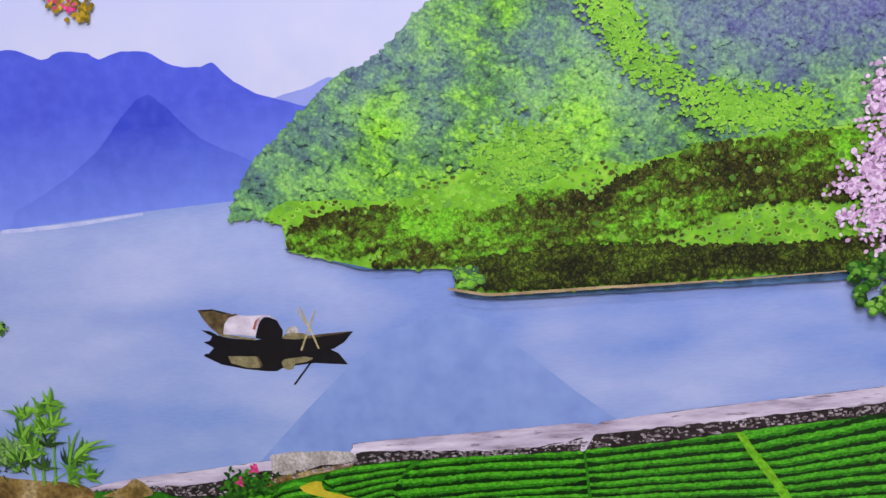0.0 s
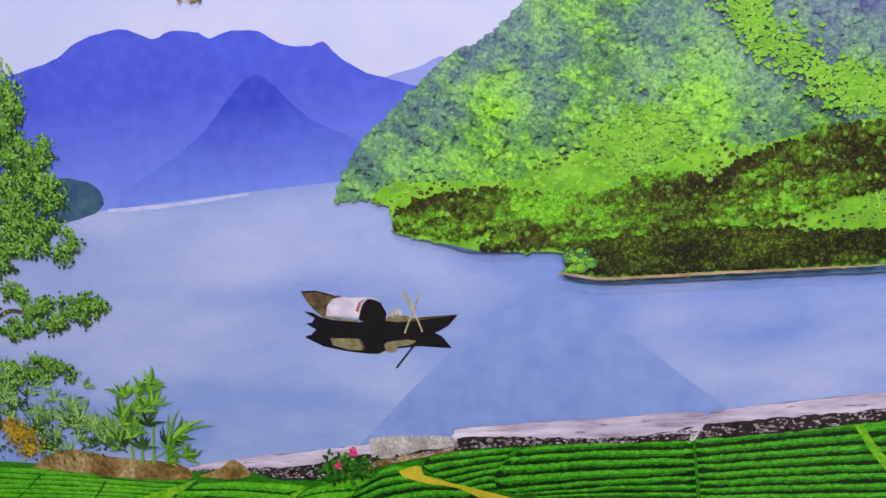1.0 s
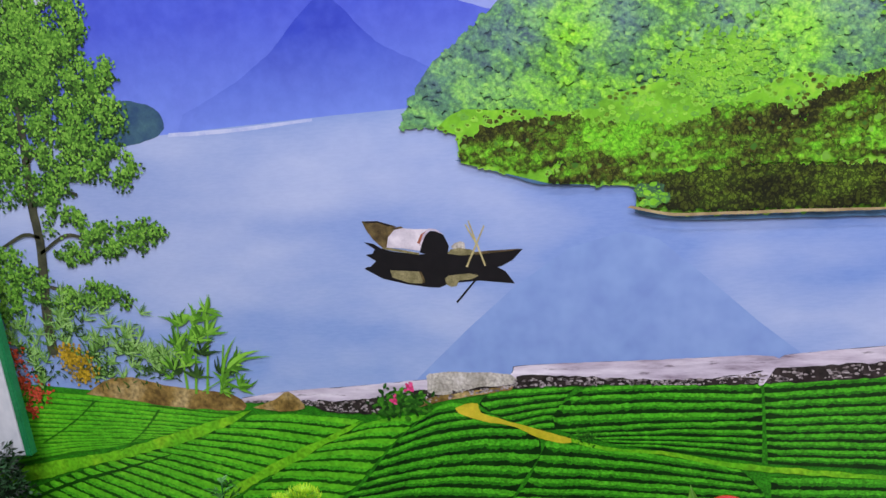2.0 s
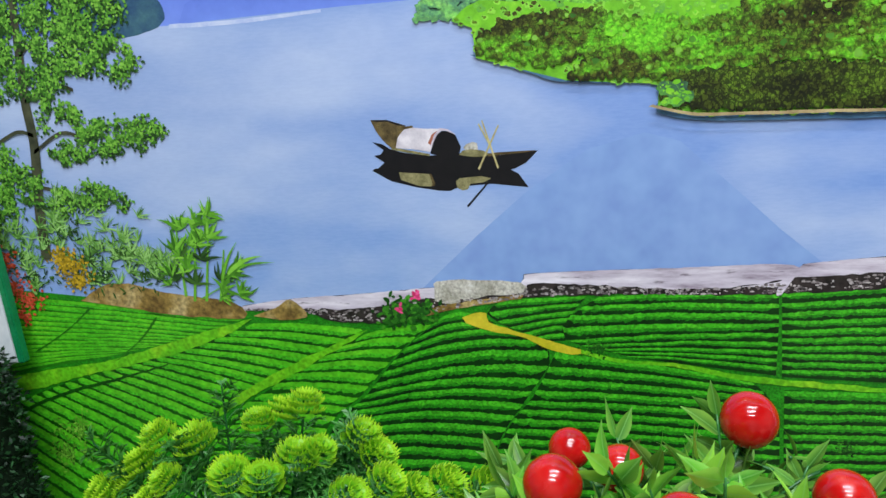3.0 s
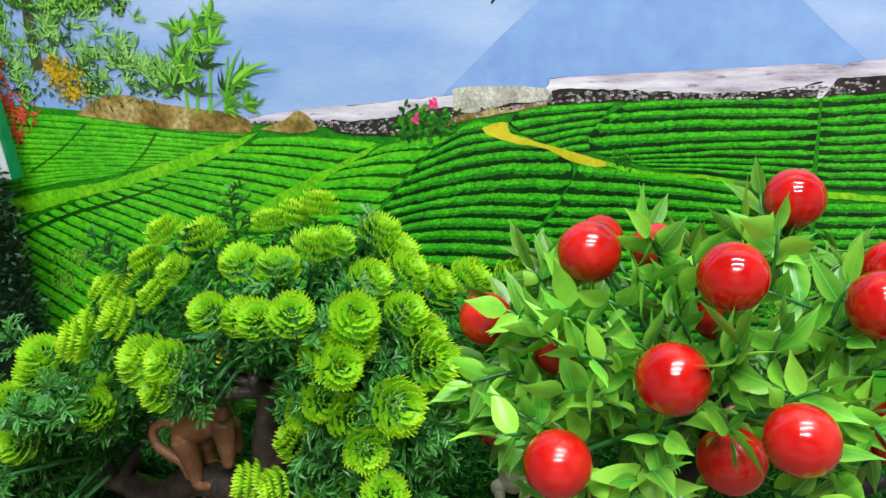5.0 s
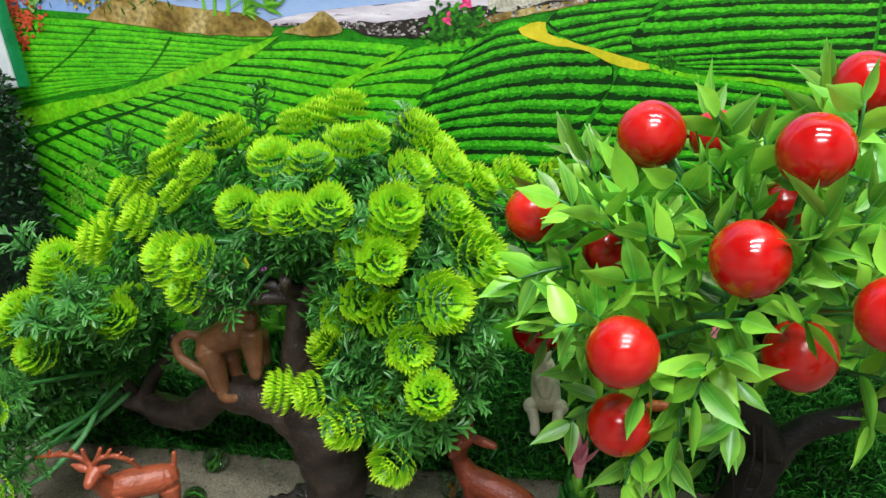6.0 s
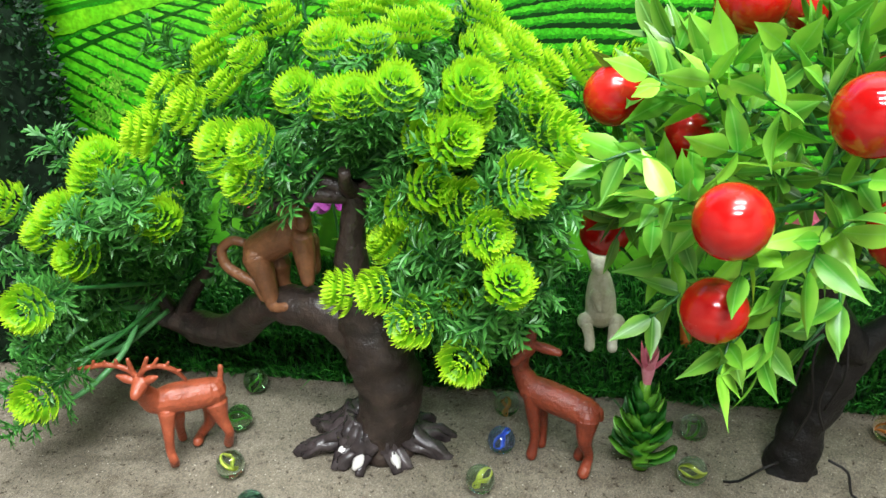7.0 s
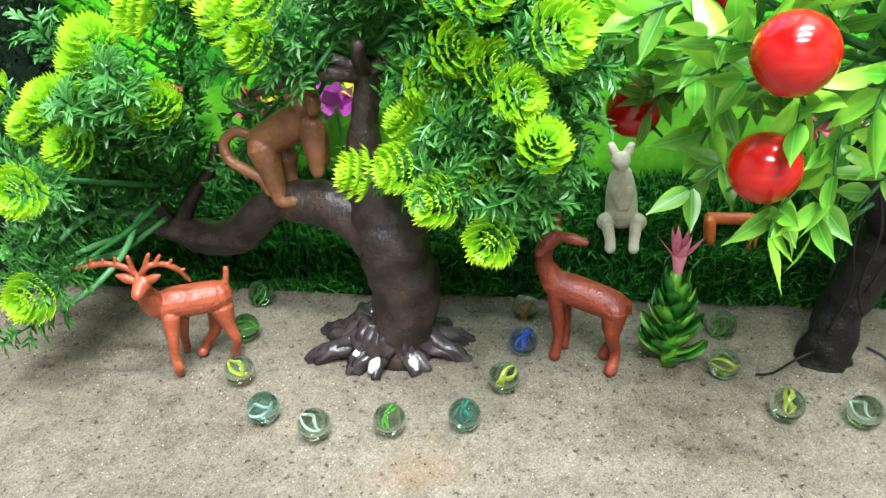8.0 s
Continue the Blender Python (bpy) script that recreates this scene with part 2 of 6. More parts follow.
def m_leaf(name, a, b, c3):
    n = Nodes(name)
    r = n.add("ShaderNodeObjectInfo").outputs["Random"]
    c = n.ramp(n.math("ADD", n.math("MULTIPLY", n.noise(60, 3.0), 0.5), n.math("MULTIPLY", r, 0.6)), [(0.25, a), (0.5, b), (0.8, c3)])
    c = n.mix(n.math("MULTIPLY", n.axis(0, 0.0, 0.026), 0.30), c, lin((160, 216, 70)))
    edge = n.math("ABSOLUTE", n.add("ShaderNodeSeparateXYZ", Vector=n.coord).outputs[1])
    c = n.mix(n.math("MULTIPLY", n.math("MULTIPLY", edge, 260.0), 0.35), c, lin((176, 224, 90)))
    c = n.mix(n.math("MULTIPLY", n.math("LESS_THAN", edge, 0.00035), 0.4), c, lin((150, 206, 110)))
    n.bump(n.noise(300, 3.0), 0.15)
    n.thin(c, 0.2)
    return n.done(c, 0.34, 0.5)


def m_glass(name, tint):
    n = Nodes(name)
    return n.done(tint, 0.03, 0.5, Transmission_Weight=1.0, IOR=1.46)


MAT = {
    "sand": m_sand(),
    "grain": plain("sand_grain", [(0.2, (50, 44, 36)), (0.5, (104, 95, 80)), (0.9, (184, 176, 160))], 200, 0.95, 0.05, 0, 2, 0.9),
    "turf": plain("plastic_turf", [(0.2, (9, 46, 12)), (0.5, (26, 92, 24)), (0.85, (66, 142, 46))], 30, 0.45, 0.4, 0, 3, 0.7),
    "turf_mat": plain("turf_backing", [(0.3, (8, 24, 8)), (0.7, (18, 44, 14))], 60, 0.9, 0.2, 0.3),
    "hedge": plain("hedge_leaf", [(0.2, (7, 28, 11)), (0.5, (16, 50, 20)), (0.85, (36, 80, 38))], 30, 0.5, 0.4, 0, 3, 0.7),
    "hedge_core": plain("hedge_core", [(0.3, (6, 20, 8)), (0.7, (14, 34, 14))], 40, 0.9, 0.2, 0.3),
    "bark": plain("painted_bark", [(0.3, (28, 22, 20)), (0.55, (50, 40, 35)), (0.8, (84, 69, 61))], 70, 0.36, 0.5, 0.9, 6.0),
    "bark_black": plain("black_bark", [(0.3, (9, 8, 8)), (0.7, (28, 24, 22))], 80, 0.55, 0.35, 1.0, 6.0),
    "root": plain("glossy_root", [(0.3, (30, 26, 28)), (0.6, (66, 58, 58)), (0.85, (120, 112, 112))], 60, 0.25, 0.5, 0.5, 5.0),
    "worn_white": plain("chipped_plastic", [(0.3, (190, 186, 180)), (0.7, (226, 222, 216))], 90, 0.4),
    "stem": plain("green_stem", [(0.3, (24, 76, 30)), (0.7, (60, 128, 60))], 60, 0.4, 0.5, 0, 3, 0, 0.4),
    "stem_pale": plain("pale_green_stem", [(0.3, (56, 124, 62)), (0.7, (112, 176, 110))], 60, 0.4),
    "needle": m_sprig("needle_green", (26, 86, 34), (104, 180, 76), 0.40, 0.24),
    "rosette": m_sprig("rosette_lime", (104, 184, 20), (222, 255, 52), 0.45, 0.40),
    "fruit": m_fruit(),
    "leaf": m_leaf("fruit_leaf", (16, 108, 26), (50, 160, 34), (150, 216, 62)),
    # the same leaf with the shade of the inner crown put into its colour
    "leaf_shaded": m_leaf("fruit_leaf_shaded", (10, 58, 20), (24, 92, 28), (56, 134, 40)),
    "deer": plain("deer_plastic", [(0.3, (138, 66, 42)), (0.6, (164, 82, 54)), (0.8, (190, 116, 86))], 60, 0.34, 0.5, 0.8, 6.0),
    "doe": plain("doe_plastic", [(0.3, (96, 38, 22)), (0.6, (128, 54, 32)), (0.8, (166, 88, 62))], 70, 0.34, 0.5, 0.9, 6.0),
    "monkey": plain("monkey_plastic", [(0.3, (100, 64, 40)), (0.6, (128, 84, 54)), (0.8, (154, 110, 76))], 60, 0.36, 0.5, 0.8, 6.0),
    "cream": plain("cream_plastic", [(0.3, (196, 190, 160)), (0.7, (226, 222, 204))], 60, 0.45, 0.5, 0.2),
    "orange": plain("orange_plastic", [(0.3, (206, 96, 40)), (0.7, (232, 130, 70))], 60, 0.4),
    "succulent": plain("succulent_leaf", [(0.2, (20, 76, 24)), (0.5, (44, 118, 32)), (0.8, (116, 180, 52))], 60, 0.35, 0.5, 0, 3, 0, 0.6),
    "pink": plain("pink_petal", [(0.2, (214, 96, 130)), (0.8, (240, 160, 180))], 90, 0.5, 0.4, 0, 3, 0, 0.5),
    "purple": plain("purple_petal", [(0.2, (170, 60, 160)), (0.8, (206, 110, 196))], 90, 0.5, 0.4, 0, 3, 0, 0.5),
    "rose": plain("rose_petal", [(0.2, (206, 40, 90)), (0.8, (232, 90, 130))], 90, 0.5, 0.4, 0, 3, 0, 0.5),
    "yellow": plain("yellow_petal", [(0.2, (196, 190, 30)), (0.8, (226, 224, 70))], 90, 0.5, 0.4, 0, 3, 0, 0.5),
    "board_white": plain("white_board", [(0.3, (196, 204, 206)), (0.7, (214, 220, 222))], 12, 0.35),
    "board_green": plain("green_edging", [(0.3, (10, 110, 62)), (0.7, (20, 134, 80))], 40, 0.4),
    # grey of the unseen shell, set to hold back bounced fill light
    "wall_paint": plain("wall_paint", [(0.3, (148, 146, 140)), (0.7, (166, 164, 158))], 6, 0.8, 0.3, 0.1),
    "floor_tile": plain("floor_paint", [(0.3, (120, 112, 100)), (0.7, (150, 142, 128))], 5, 0.5),
    "lamp_body": plain("white_enamel", [(0.3, (220, 220, 220)), (0.7, (235, 235, 235))], 10, 0.4),
    "tray": plain("tray_wood", [(0.3, (110, 84, 54)), (0.7, (150, 118, 80))], 14, 0.6),
}
MARBLE_GLASS = {k: m_glass("marble_glass_" + k, c) for k, c in (
    ("clear", (0.70, 0.88, 0.72, 1)), ("green", (0.42, 0.78, 0.40, 1)), ("blue", (0.45, 0.60, 0.97, 1)), ("amber", (0.86, 0.70, 0.50, 1)), ("teal", (0.48, 0.80, 0.72, 1)))}
SWIRL = {k: plain("swirl_" + k, [(0.3, a), (0.7, b)], 120, 0.35) for k, a, b in (
    ("green", (60, 140, 40), (120, 190, 60)), ("yellow", (170, 180, 50), (210, 210, 90)), ("white", (190, 205, 200), (225, 232, 228)),
    ("blue", (40, 80, 200), (90, 130, 230)), ("teal", (40, 120, 100), (90, 170, 150)), ("orange", (190, 110, 30), (220, 150, 60)))}


# ---- shaping helpers ----
def mesh_from(name, verts, faces, mats, index=None, smooth=False):
    me = bpy.data.meshes.new(name)
    me.from_pydata([tuple(map(float, v)) for v in verts], [], [tuple(map(int, f)) for f in faces])
    for m in mats if isinstance(mats, (list, tuple)) else [mats]:
        me.materials.append(m)
    if index is not None:
        me.polygons.foreach_set("material_index", index)
    if smooth:
        me.polygons.foreach_set("use_smooth", [True] * len(me.polygons))
    me.update()
    return me


def part(name, me, parent=None, label="", m=None):
    ob = new(name, me)
    if parent is not None:
        ob.parent = parent
    if m is not None:
        ob.matrix_basis = m
    return tagged(ob, label)


def thing(name, label, category, at=(0, 0, 0), group="", kind="", me=None):
    ob = new(name, me)
    ob.location = at
    return tagged(ob, label, category, group, kind)


def box_mesh(name, lo, hi, mat, bevel=0.0):
    bm = bmesh.new()
    bmesh.ops.create_cube(bm, size=1.0)
    for v in bm.verts:
        v.co = Vector([lo[i] + (v.co[i] + 0.5) * (hi[i] - lo[i]) for i in range(3)])
    if bevel:
        bmesh.ops.bevel(bm, geom=bm.edges[:], offset=bevel, segments=2, affect="EDGES")
    me = bpy.data.meshes.new(name)
    bm.to_mesh(me)
    bm.free()
    me.materials.append(mat)
    return me


def spline(points, step):
    """Catmull-Rom through the points, sampled about every step."""
    p = [np.array(q, float) for q in points]
    p = [2 * p[0] - p[1]] + p + [2 * p[-1] - p[-2]]
    out = []
    for a, b, c, d in zip(p, p[1:], p[2:], p[3:]):
        n = max(2, int(np.linalg.norm(c - b) / step))
        for i in range(n):
            t = i / n
            out.append(0.5 * (2 * b + (c - a) * t + (2 * a - 5 * b + 4 * c - d) * t * t + (3 * b - a - 3 * c + d) * t ** 3))
    out.append(p[-2])
    return np.array(out)


def tube(points, radii, sides=10, step=0.004, rough=0.0, seed=0):
    """Vertices and faces of a tapered tube along a smooth line."""
    pts = spline([tuple(p) + (r,) for p, r in zip(points, radii)], step)
    verts, faces = [], []
    side = Vector((0.3, 1, 0.2))
    for i, q in enumerate(pts):
        a, b = pts[max(i - 1, 0)], pts[min(i + 1, len(pts) - 1)]
        d = Vector(b[:3] - a[:3]).normalized()
        u = (side - d * side.dot(d)).normalized()
        side = u
        w = d.cross(u)
        for k in range(sides):
            t = 2 * math.pi * k / sides
            o = u * math.cos(t) + w * math.sin(t)
            c = Vector(q[:3])
            r = q[3] * (1 + rough * noise.noise((c + o * 0.02 + Vector((seed, 0, 0))) * 90))
            verts.append(c + o * r)
    n = len(pts)
    for i in range(n - 1):
        for k in range(sides):
            k2 = (k + 1) % sides
            faces.append((i * sides + k, i * sides + k2, (i + 1) * sides + k2, (i + 1) * sides + k))
    faces.append(tuple(range(sides - 1, -1, -1)))
    faces.append(tuple((n - 1) * sides + k for k in range(sides)))
    return verts, faces


def join(*pieces):
    verts, faces = [], []
    for v, f in pieces:
        o = len(verts)
        verts += list(v)
        faces += [tuple(i + o for i in q) for q in f]
    return verts, faces


# ---- the room: an unseen shell added around the tray, it bounces the lamp light ----
thing("floor", "plain painted floor of the room", "floor", kind="structure", me=box_mesh("floor", (-2.2, -2.6, -0.16), (2.2, 1.2, -0.06), MAT["floor_tile"]))
thing("ceiling", "unseen plain grey ceiling added to close the room", "ceiling", kind="structure", me=box_mesh("ceiling", (-2.2, -2.6, 2.3), (2.2, 1.2, 2.4), MAT["wall_paint"]))
for nm, lo, hi in (("wall_north", (-2.2, 0.66, -0.06), (2.2, 0.76, 2.3)), ("wall_south", (-2.2, -2.6, -0.06), (2.2, -2.5, 2.3)),
                   ("wall_west", (-2.2, -2.5, -0.06), (-2.1, 0.66, 2.3)), ("wall_east", (2.1, -2.5, -0.06), (2.2, 0.66, 2.3))):
    thing(nm, "unseen plain painted wall added to close the room", "wall", kind="structure", me=box_mesh(nm, lo, hi, MAT["wall_paint"]))
for lx, ly, lz, watts in LAMPS:
    fix = thing("ceiling_light", "white batten light fixture under the ceiling", "ceiling light", (lx, ly, 2.3), "ceiling lights")
    part("body", box_mesh("body", (-0.58, -0.06, -0.06), (0.58, 0.06, 0.0), MAT["lamp_body"], 0.008), fix)
    part("bracket", box_mesh("bracket", (-0.60, -0.03, -0.17), (-0.57, 0.03, -0.02), MAT["lamp_body"], 0.004), fix)
    part("bracket", box_mesh("bracket", (0.57, -0.03, -0.17), (0.60, 0.03, -0.02), MAT["lamp_body"], 0.004), fix)

# sand bed in a shallow tray
tray = thing("tray", "shallow wooden tray that holds the sand", "tray", (0, 0, -0.06))
part("base", box_mesh("base", (-0.85, 0.0, 0.0), (0.85, 0.655, 0.03), MAT["tray"], 0.003), tray)
part("front_rim", box_mesh("front_rim", (-0.85, -0.02, 0.0), (0.85, 0.0, 0.055), MAT["tray"], 0.003), tray)
nx, ny = 240, 110
sv, sf = [], []
for j in range(ny):
    for i in range(nx):
        x, y = -0.84 + 1.68 * i / (nx - 1), 0.005 + 0.645 * j / (ny - 1)
        z = 0.0022 * noise.noise(Vector((x * 11, y * 11, 0))) + 0.0012 * noise.noise(Vector((x * 45, y * 45, 3)))
        sv.append((x, y, z - 0.001))
for j in range(ny - 1):
    for i in range(nx - 1):
        a = j * nx + i
        sf.append((a, a + 1, a + nx + 1, a + nx))
ground = thing("ground", "damp grey-brown sand bed of the diorama", "sand", kind="structure", me=mesh_from("sand", sv, sf, MAT["sand"], smooth=True))
rng = np.random.default_rng(3)
gv, gf = [], []
for _ in range(15000):
    x, y, r = rng.uniform(-0.5, 0.2), rng.uniform(0.30, 0.56), 0.0003 + 0.0006 * rng.random() ** 3
    z = 0.0022 * noise.noise(Vector((x * 11, y * 11, 0))) + 0.0012 * noise.noise(Vector((x * 45, y * 45, 3))) - 0.001
    o = len(gv)
    a = rng.uniform(0, 6.28)
    for k in range(3):
        gv.append((x + r * math.cos(a + 2.1 * k), y + r * math.sin(a + 2.1 * k), z - 0.0002))
    gv.append((x, y, z + r))
    gf += [(o, o + 1, o + 3), (o + 1, o + 2, o + 3), (o + 2, o, o + 3)]
thing("sand_grains", "loose coarse grains of pale and dark sand", "sand", kind="stuff", me=mesh_from("grains", gv, gf, MAT["grain"]))

# ---- the printed landscape sheet on the wall ----
SHEET = 0.6206
mural = thing("landscape_poster", "glossy printed poster of a blue lake and green tea fields", "poster", (0, SHEET, 0))
part("sheet", box_mesh("sheet", (-0.78, 0.0, -0.03), (0.72, 0.012, 0.95), M["sky"]), mural, "pale cloudy sky of the print")
STEP = 0.00003
ROOM = {7: 40.0, 11: 5.0, 13: 9.0, 17: 26.0, 20: 4.0, 21: 16.0, 25: 1.0, 27: 3.0}  # room that strewn crowns take, layer by layer


def depth(layer):
    """How far a printed shape stands before the sheet."""
    if layer >= 28:
        return -STEP * (layer - 20)
    return -STEP * (layer + sum(n for k, n in ROOM.items() if k < layer))


def inside(poly, x, z):
    hit = False
    for (x1, z1), (x2, z2) in zip(poly, poly[1:] + poly[:1]):
        if (z1 > z) != (z2 > z) and x < (x2 - x1) * (z - z1) / (z2 - z1) + x1:
            hit = not hit
    return hit


def ragged(points, rough=0.0, size=60.0, step=0.004, closed=False):
    pts = spline(points, step)
    out = []
    for i, p in enumerate(pts):
        d = pts[min(i + 1, len(pts) - 1)] - pts[max(i - 1, 0)]
        d /= max(np.linalg.norm(d), 1e-9)
        k = rough * (noise.noise(Vector((p[0] * size, p[1] * size, 1.3))) + 0.6 * noise.noise(Vector((p[0] * size * 3, p[1] * size * 3, 7))))
        out.append((p[0] - d[1] * k, p[1] + d[0] * k))
    return out


def flat(name, outline, layer, mat, label=""):
    y = depth(layer)
    me = mesh_from(name, [(x, y, z) for x, z in outline], [tuple(range(len(outline)))], mat)
    if me.polygons[0].normal.y > 0:
        me.flip_normals()
    return part(name, me, mural, label)


def band(upper, lower):
    """An outline between two lines that run the same way."""
    return list(upper) + list(lower)[::-1]


def blobs(name, poly, count, size, layer, dark, light, label="", seed=1, flat_top=0.8, stray=0.0):
    """Tree crowns as a print shows them: a shaded and a lit round of leaves each, the lower ones over the upper."""
    r = np.random.default_rng(seed)
    xs, zs = [p[0] for p in poly], [p[1] for p in poly]
    spots = []
    while len(spots) < count:
        x, z = r.uniform(min(xs), max(xs)), r.uniform(min(zs), max(zs))
        if inside(poly, x, z):
            spots.append((x + stray * r.normal(), z + stray * r.normal()))
    spots.sort(key=lambda s: -s[1])
    verts, faces, index = [], [], []
    for i, (x, z) in enumerate(spots):
        y = depth(layer) - STEP * ROOM[layer] * (i + 1) / count
        s = size * r.uniform(0.55, 1.35)
        o = len(verts)
        reach = [s * r.uniform(0.62, 1.28) for a in range(9)]
        dx, dz = r.uniform(-0.20, 0.08) * s, r.uniform(0.16, 0.30) * s
        lit = r.choice((0.25, 0.55, 0.72))
        for f, ox, oz in ((1.0, 0.0, 0.0), (lit, dx, dz)):
            for a in range(9):
                verts.append((x + ox + f * reach[a] * math.cos(a * 0.698), y, z + flat_top * (oz + f * reach[a] * math.sin(a * 0.698))))
        for a in range(9):
            b = (a + 1) % 9
            faces.append((o + a, o + b, o + 9 + b, o + 9 + a))
        faces.append(tuple(range(o + 9, o + 18)))
        index += [0] * 9 + [1]
    me = mesh_from(name, verts, faces, [dark, light], index)
    return tagged(part(name, me, mural, label), kind="stuff")


def leaves(name, clumps, count, length, width, layer, mat, label="", seed=1, fan=None, tufts=0, bias=0.0):
    """Small flat leaves strewn over clumps (x, z, rx, rz); tufts gathers them into that many bunches a clump, bias lifts them."""
    r = np.random.default_rng(seed)
    weight = np.array([c[2] * c[3] for c in clumps])
    heads = [[(c[0] + c[2] * h * math.cos(g), c[1] + c[3] * h * math.sin(g)) for g, h in zip(np.random.default_rng(i + 90).uniform(0, 6.283, tufts), np.sqrt(np.random.default_rng(i + 190).uniform(0, 1.15, tufts)))] for i, c in enumerate(clumps)]
    verts, faces = [], []
    for k in r.choice(len(clumps), count, p=weight / weight.sum()):
        x, z, rx, rz = clumps[k]
        if tufts:
            x, z = heads[k][int(r.integers(tufts))]
            rx, rz = rx * 0.34, min(rx, rz) * 0.42
        a, q = r.uniform(0, 6.283), min(1.25, abs(r.normal(0, 0.62)))
        cx, cz = x + rx * q * math.cos(a), z + rz * (q * math.sin(a) + bias)
        t = r.uniform(0, 6.283) if fan is None else r.normal(*fan)
        s, w = length * r.uniform(0.6, 1.3), width * r.uniform(0.7, 1.3)
        y = depth(layer) - STEP * 7 * r.random()
        dx, dz = math.cos(t), math.sin(t)
        o = len(verts)
        for along, out in ((0, 0), (0.3, 0.46), (0.7, 0.40), (1, 0), (0.7, -0.40), (0.3, -0.46)):
            verts.append((cx + dx * along * s - dz * out * w, y, cz + dz * along * s + dx * out * w))
        faces.append(tuple(range(o, o + 6)))
    me = mesh_from(name, verts, faces, mat)
    return tagged(part(name, me, mural, label), kind="stuff")


def twice(fans, seed):
    """The same fans with smaller ones beside them."""
    r = np.random.default_rng(seed)
    return fans + [(x + r.normal(0, 0.005), z + r.normal(0, 0.005), count, mid + r.normal(0, 25), spread, length * 0.72, width * 0.72) for x, z, count, mid, spread, length, width in fans * 2]


def blade_fans(name, fans, layer, mat, label="", seed=1):
    """Long narrow printed leaves that spread from points: (x, z, count, middle angle, spread, length, width)."""
    r = np.random.default_rng(seed)
    verts, faces = [], []
    for x, z, count, mid, spread, length, width in fans:
        for k in range(count):
            t = math.radians(mid + spread * (2 * (k + 0.5) / count - 1) + r.normal(0, 5))
            n, w, bend = length * r.uniform(0.65, 1.15), width * r.uniform(0.7, 1.2), r.uniform(-0.5, 0.5)
            y, o = depth(layer) - STEP * 3 * r.random(), len(verts)
            left, right = [], []
            for i in range(7):
                f = i / 6
                a = t + bend * f
                c = (x + n * f * math.cos(a), z + n * f * math.sin(a))
                h = w * math.sin(math.pi * (0.06 + 0.94 * f) ** 0.7) * 0.5
                left.append((c[0] - h * math.sin(a), y, c[1] + h * math.cos(a)))
                right.append((c[0] + h * math.sin(a), y, c[1] - h * math.cos(a)))
            verts += left + right
            faces += [(o + i, o + i + 1, o + 8 + i, o + 7 + i) for i in range(6)]
    return tagged(part(name, mesh_from(name, verts, faces, mat), mural, label), kind="stuff")


# far mountains and water
LAKE_TOP = [(-0.537, 0.516), (-0.379, 0.517), (-0.289, 0.518), (-0.209, 0.521), (-0.15, 0.523), (-0.093, 0.524), (-0.014, 0.518), (0.383, 0.483)]
ridge = ragged([(-0.513, 0.602), (-0.417, 0.611), (-0.354, 0.625), (-0.334, 0.629), (-0.304, 0.635), (-0.283, 0.646), (-0.248, 0.65), (-0.225, 0.64), (-0.211, 0.644), (-0.189, 0.641), (-0.181, 0.636), (-0.163, 0.639), (-0.144, 0.636), (-0.126, 0.625), (-0.106, 0.622), (-0.097, 0.624), (-0.086, 0.612), (-0.071, 0.601), (-0.055, 0.594), (-0.032, 0.586), (-0, 0.576)], 0.0008, 90)
flat("far_hill", band(ragged([(-0.081, 0.588), (-0.047, 0.596), (-0.03, 0.599), (-0.018, 0.603), (-0.009, 0.603), (0.013, 0.592)], 0.0006), [(-0.089, 0.52), (0.006, 0.512)]), 1, M["far"], "pale hazy hill")
flat("mountain_ridge", band(ridge, [(-0.54, 0.507), (-0.007, 0.509)]), 2, M["ridge"], "hazy blue mountain ridge")
flat("pointed_peak", band(ragged([(-0.27, 0.532), (-0.2327, 0.5479), (-0.1989, 0.5679), (-0.1825, 0.5829), (-0.1663, 0.5977), (-0.1562, 0.6047), (-0.148, 0.6067), (-0.1407, 0.601), (-0.1305, 0.5898), (-0.1179, 0.575), (-0.1003, 0.5634), (-0.0805, 0.5528), (-0.066, 0.546)], 0.0009, 110), [(-0.28, 0.512), (-0.066, 0.514)]), 3, M["peak"], "darker blue pointed peak")
flat("lake", band(LAKE_TOP, [(-0.605, 0.274), (0.391, 0.257)]), 4, M["lake"], "calm pale blue lake")
flat("water_glint", band(ragged([(-0.284, 0.519), (-0.232, 0.519), (-0.168, 0.522)], 0.0003), ragged([(-0.285, 0.516), (-0.233, 0.516), (-0.168, 0.52)], 0.0003)), 5, M["pale_water"])
flat("hillock", ragged([(-0.363, 0.544), (-0.332, 0.546), (-0.308, 0.544), (-0.293, 0.538), (-0.287, 0.527), (-0.291, 0.519), (-0.32, 0.512), (-0.369, 0.513)], 0.001, 120), 5, M["hillock"], "dark blue-green headland")
flat("fold_mark", [(-0.1146, 0.312), (-0.0647, 0.3586), (-0.0279, 0.3902), (0.0135, 0.4181), (0.052, 0.4284), (0.075, 0.4219), (0.1121, 0.3881), (0.1417, 0.3599), (0.1676, 0.3381), (0.1676, 0.312)], 5, M["fold"], "faint folded triangle in the sheet")

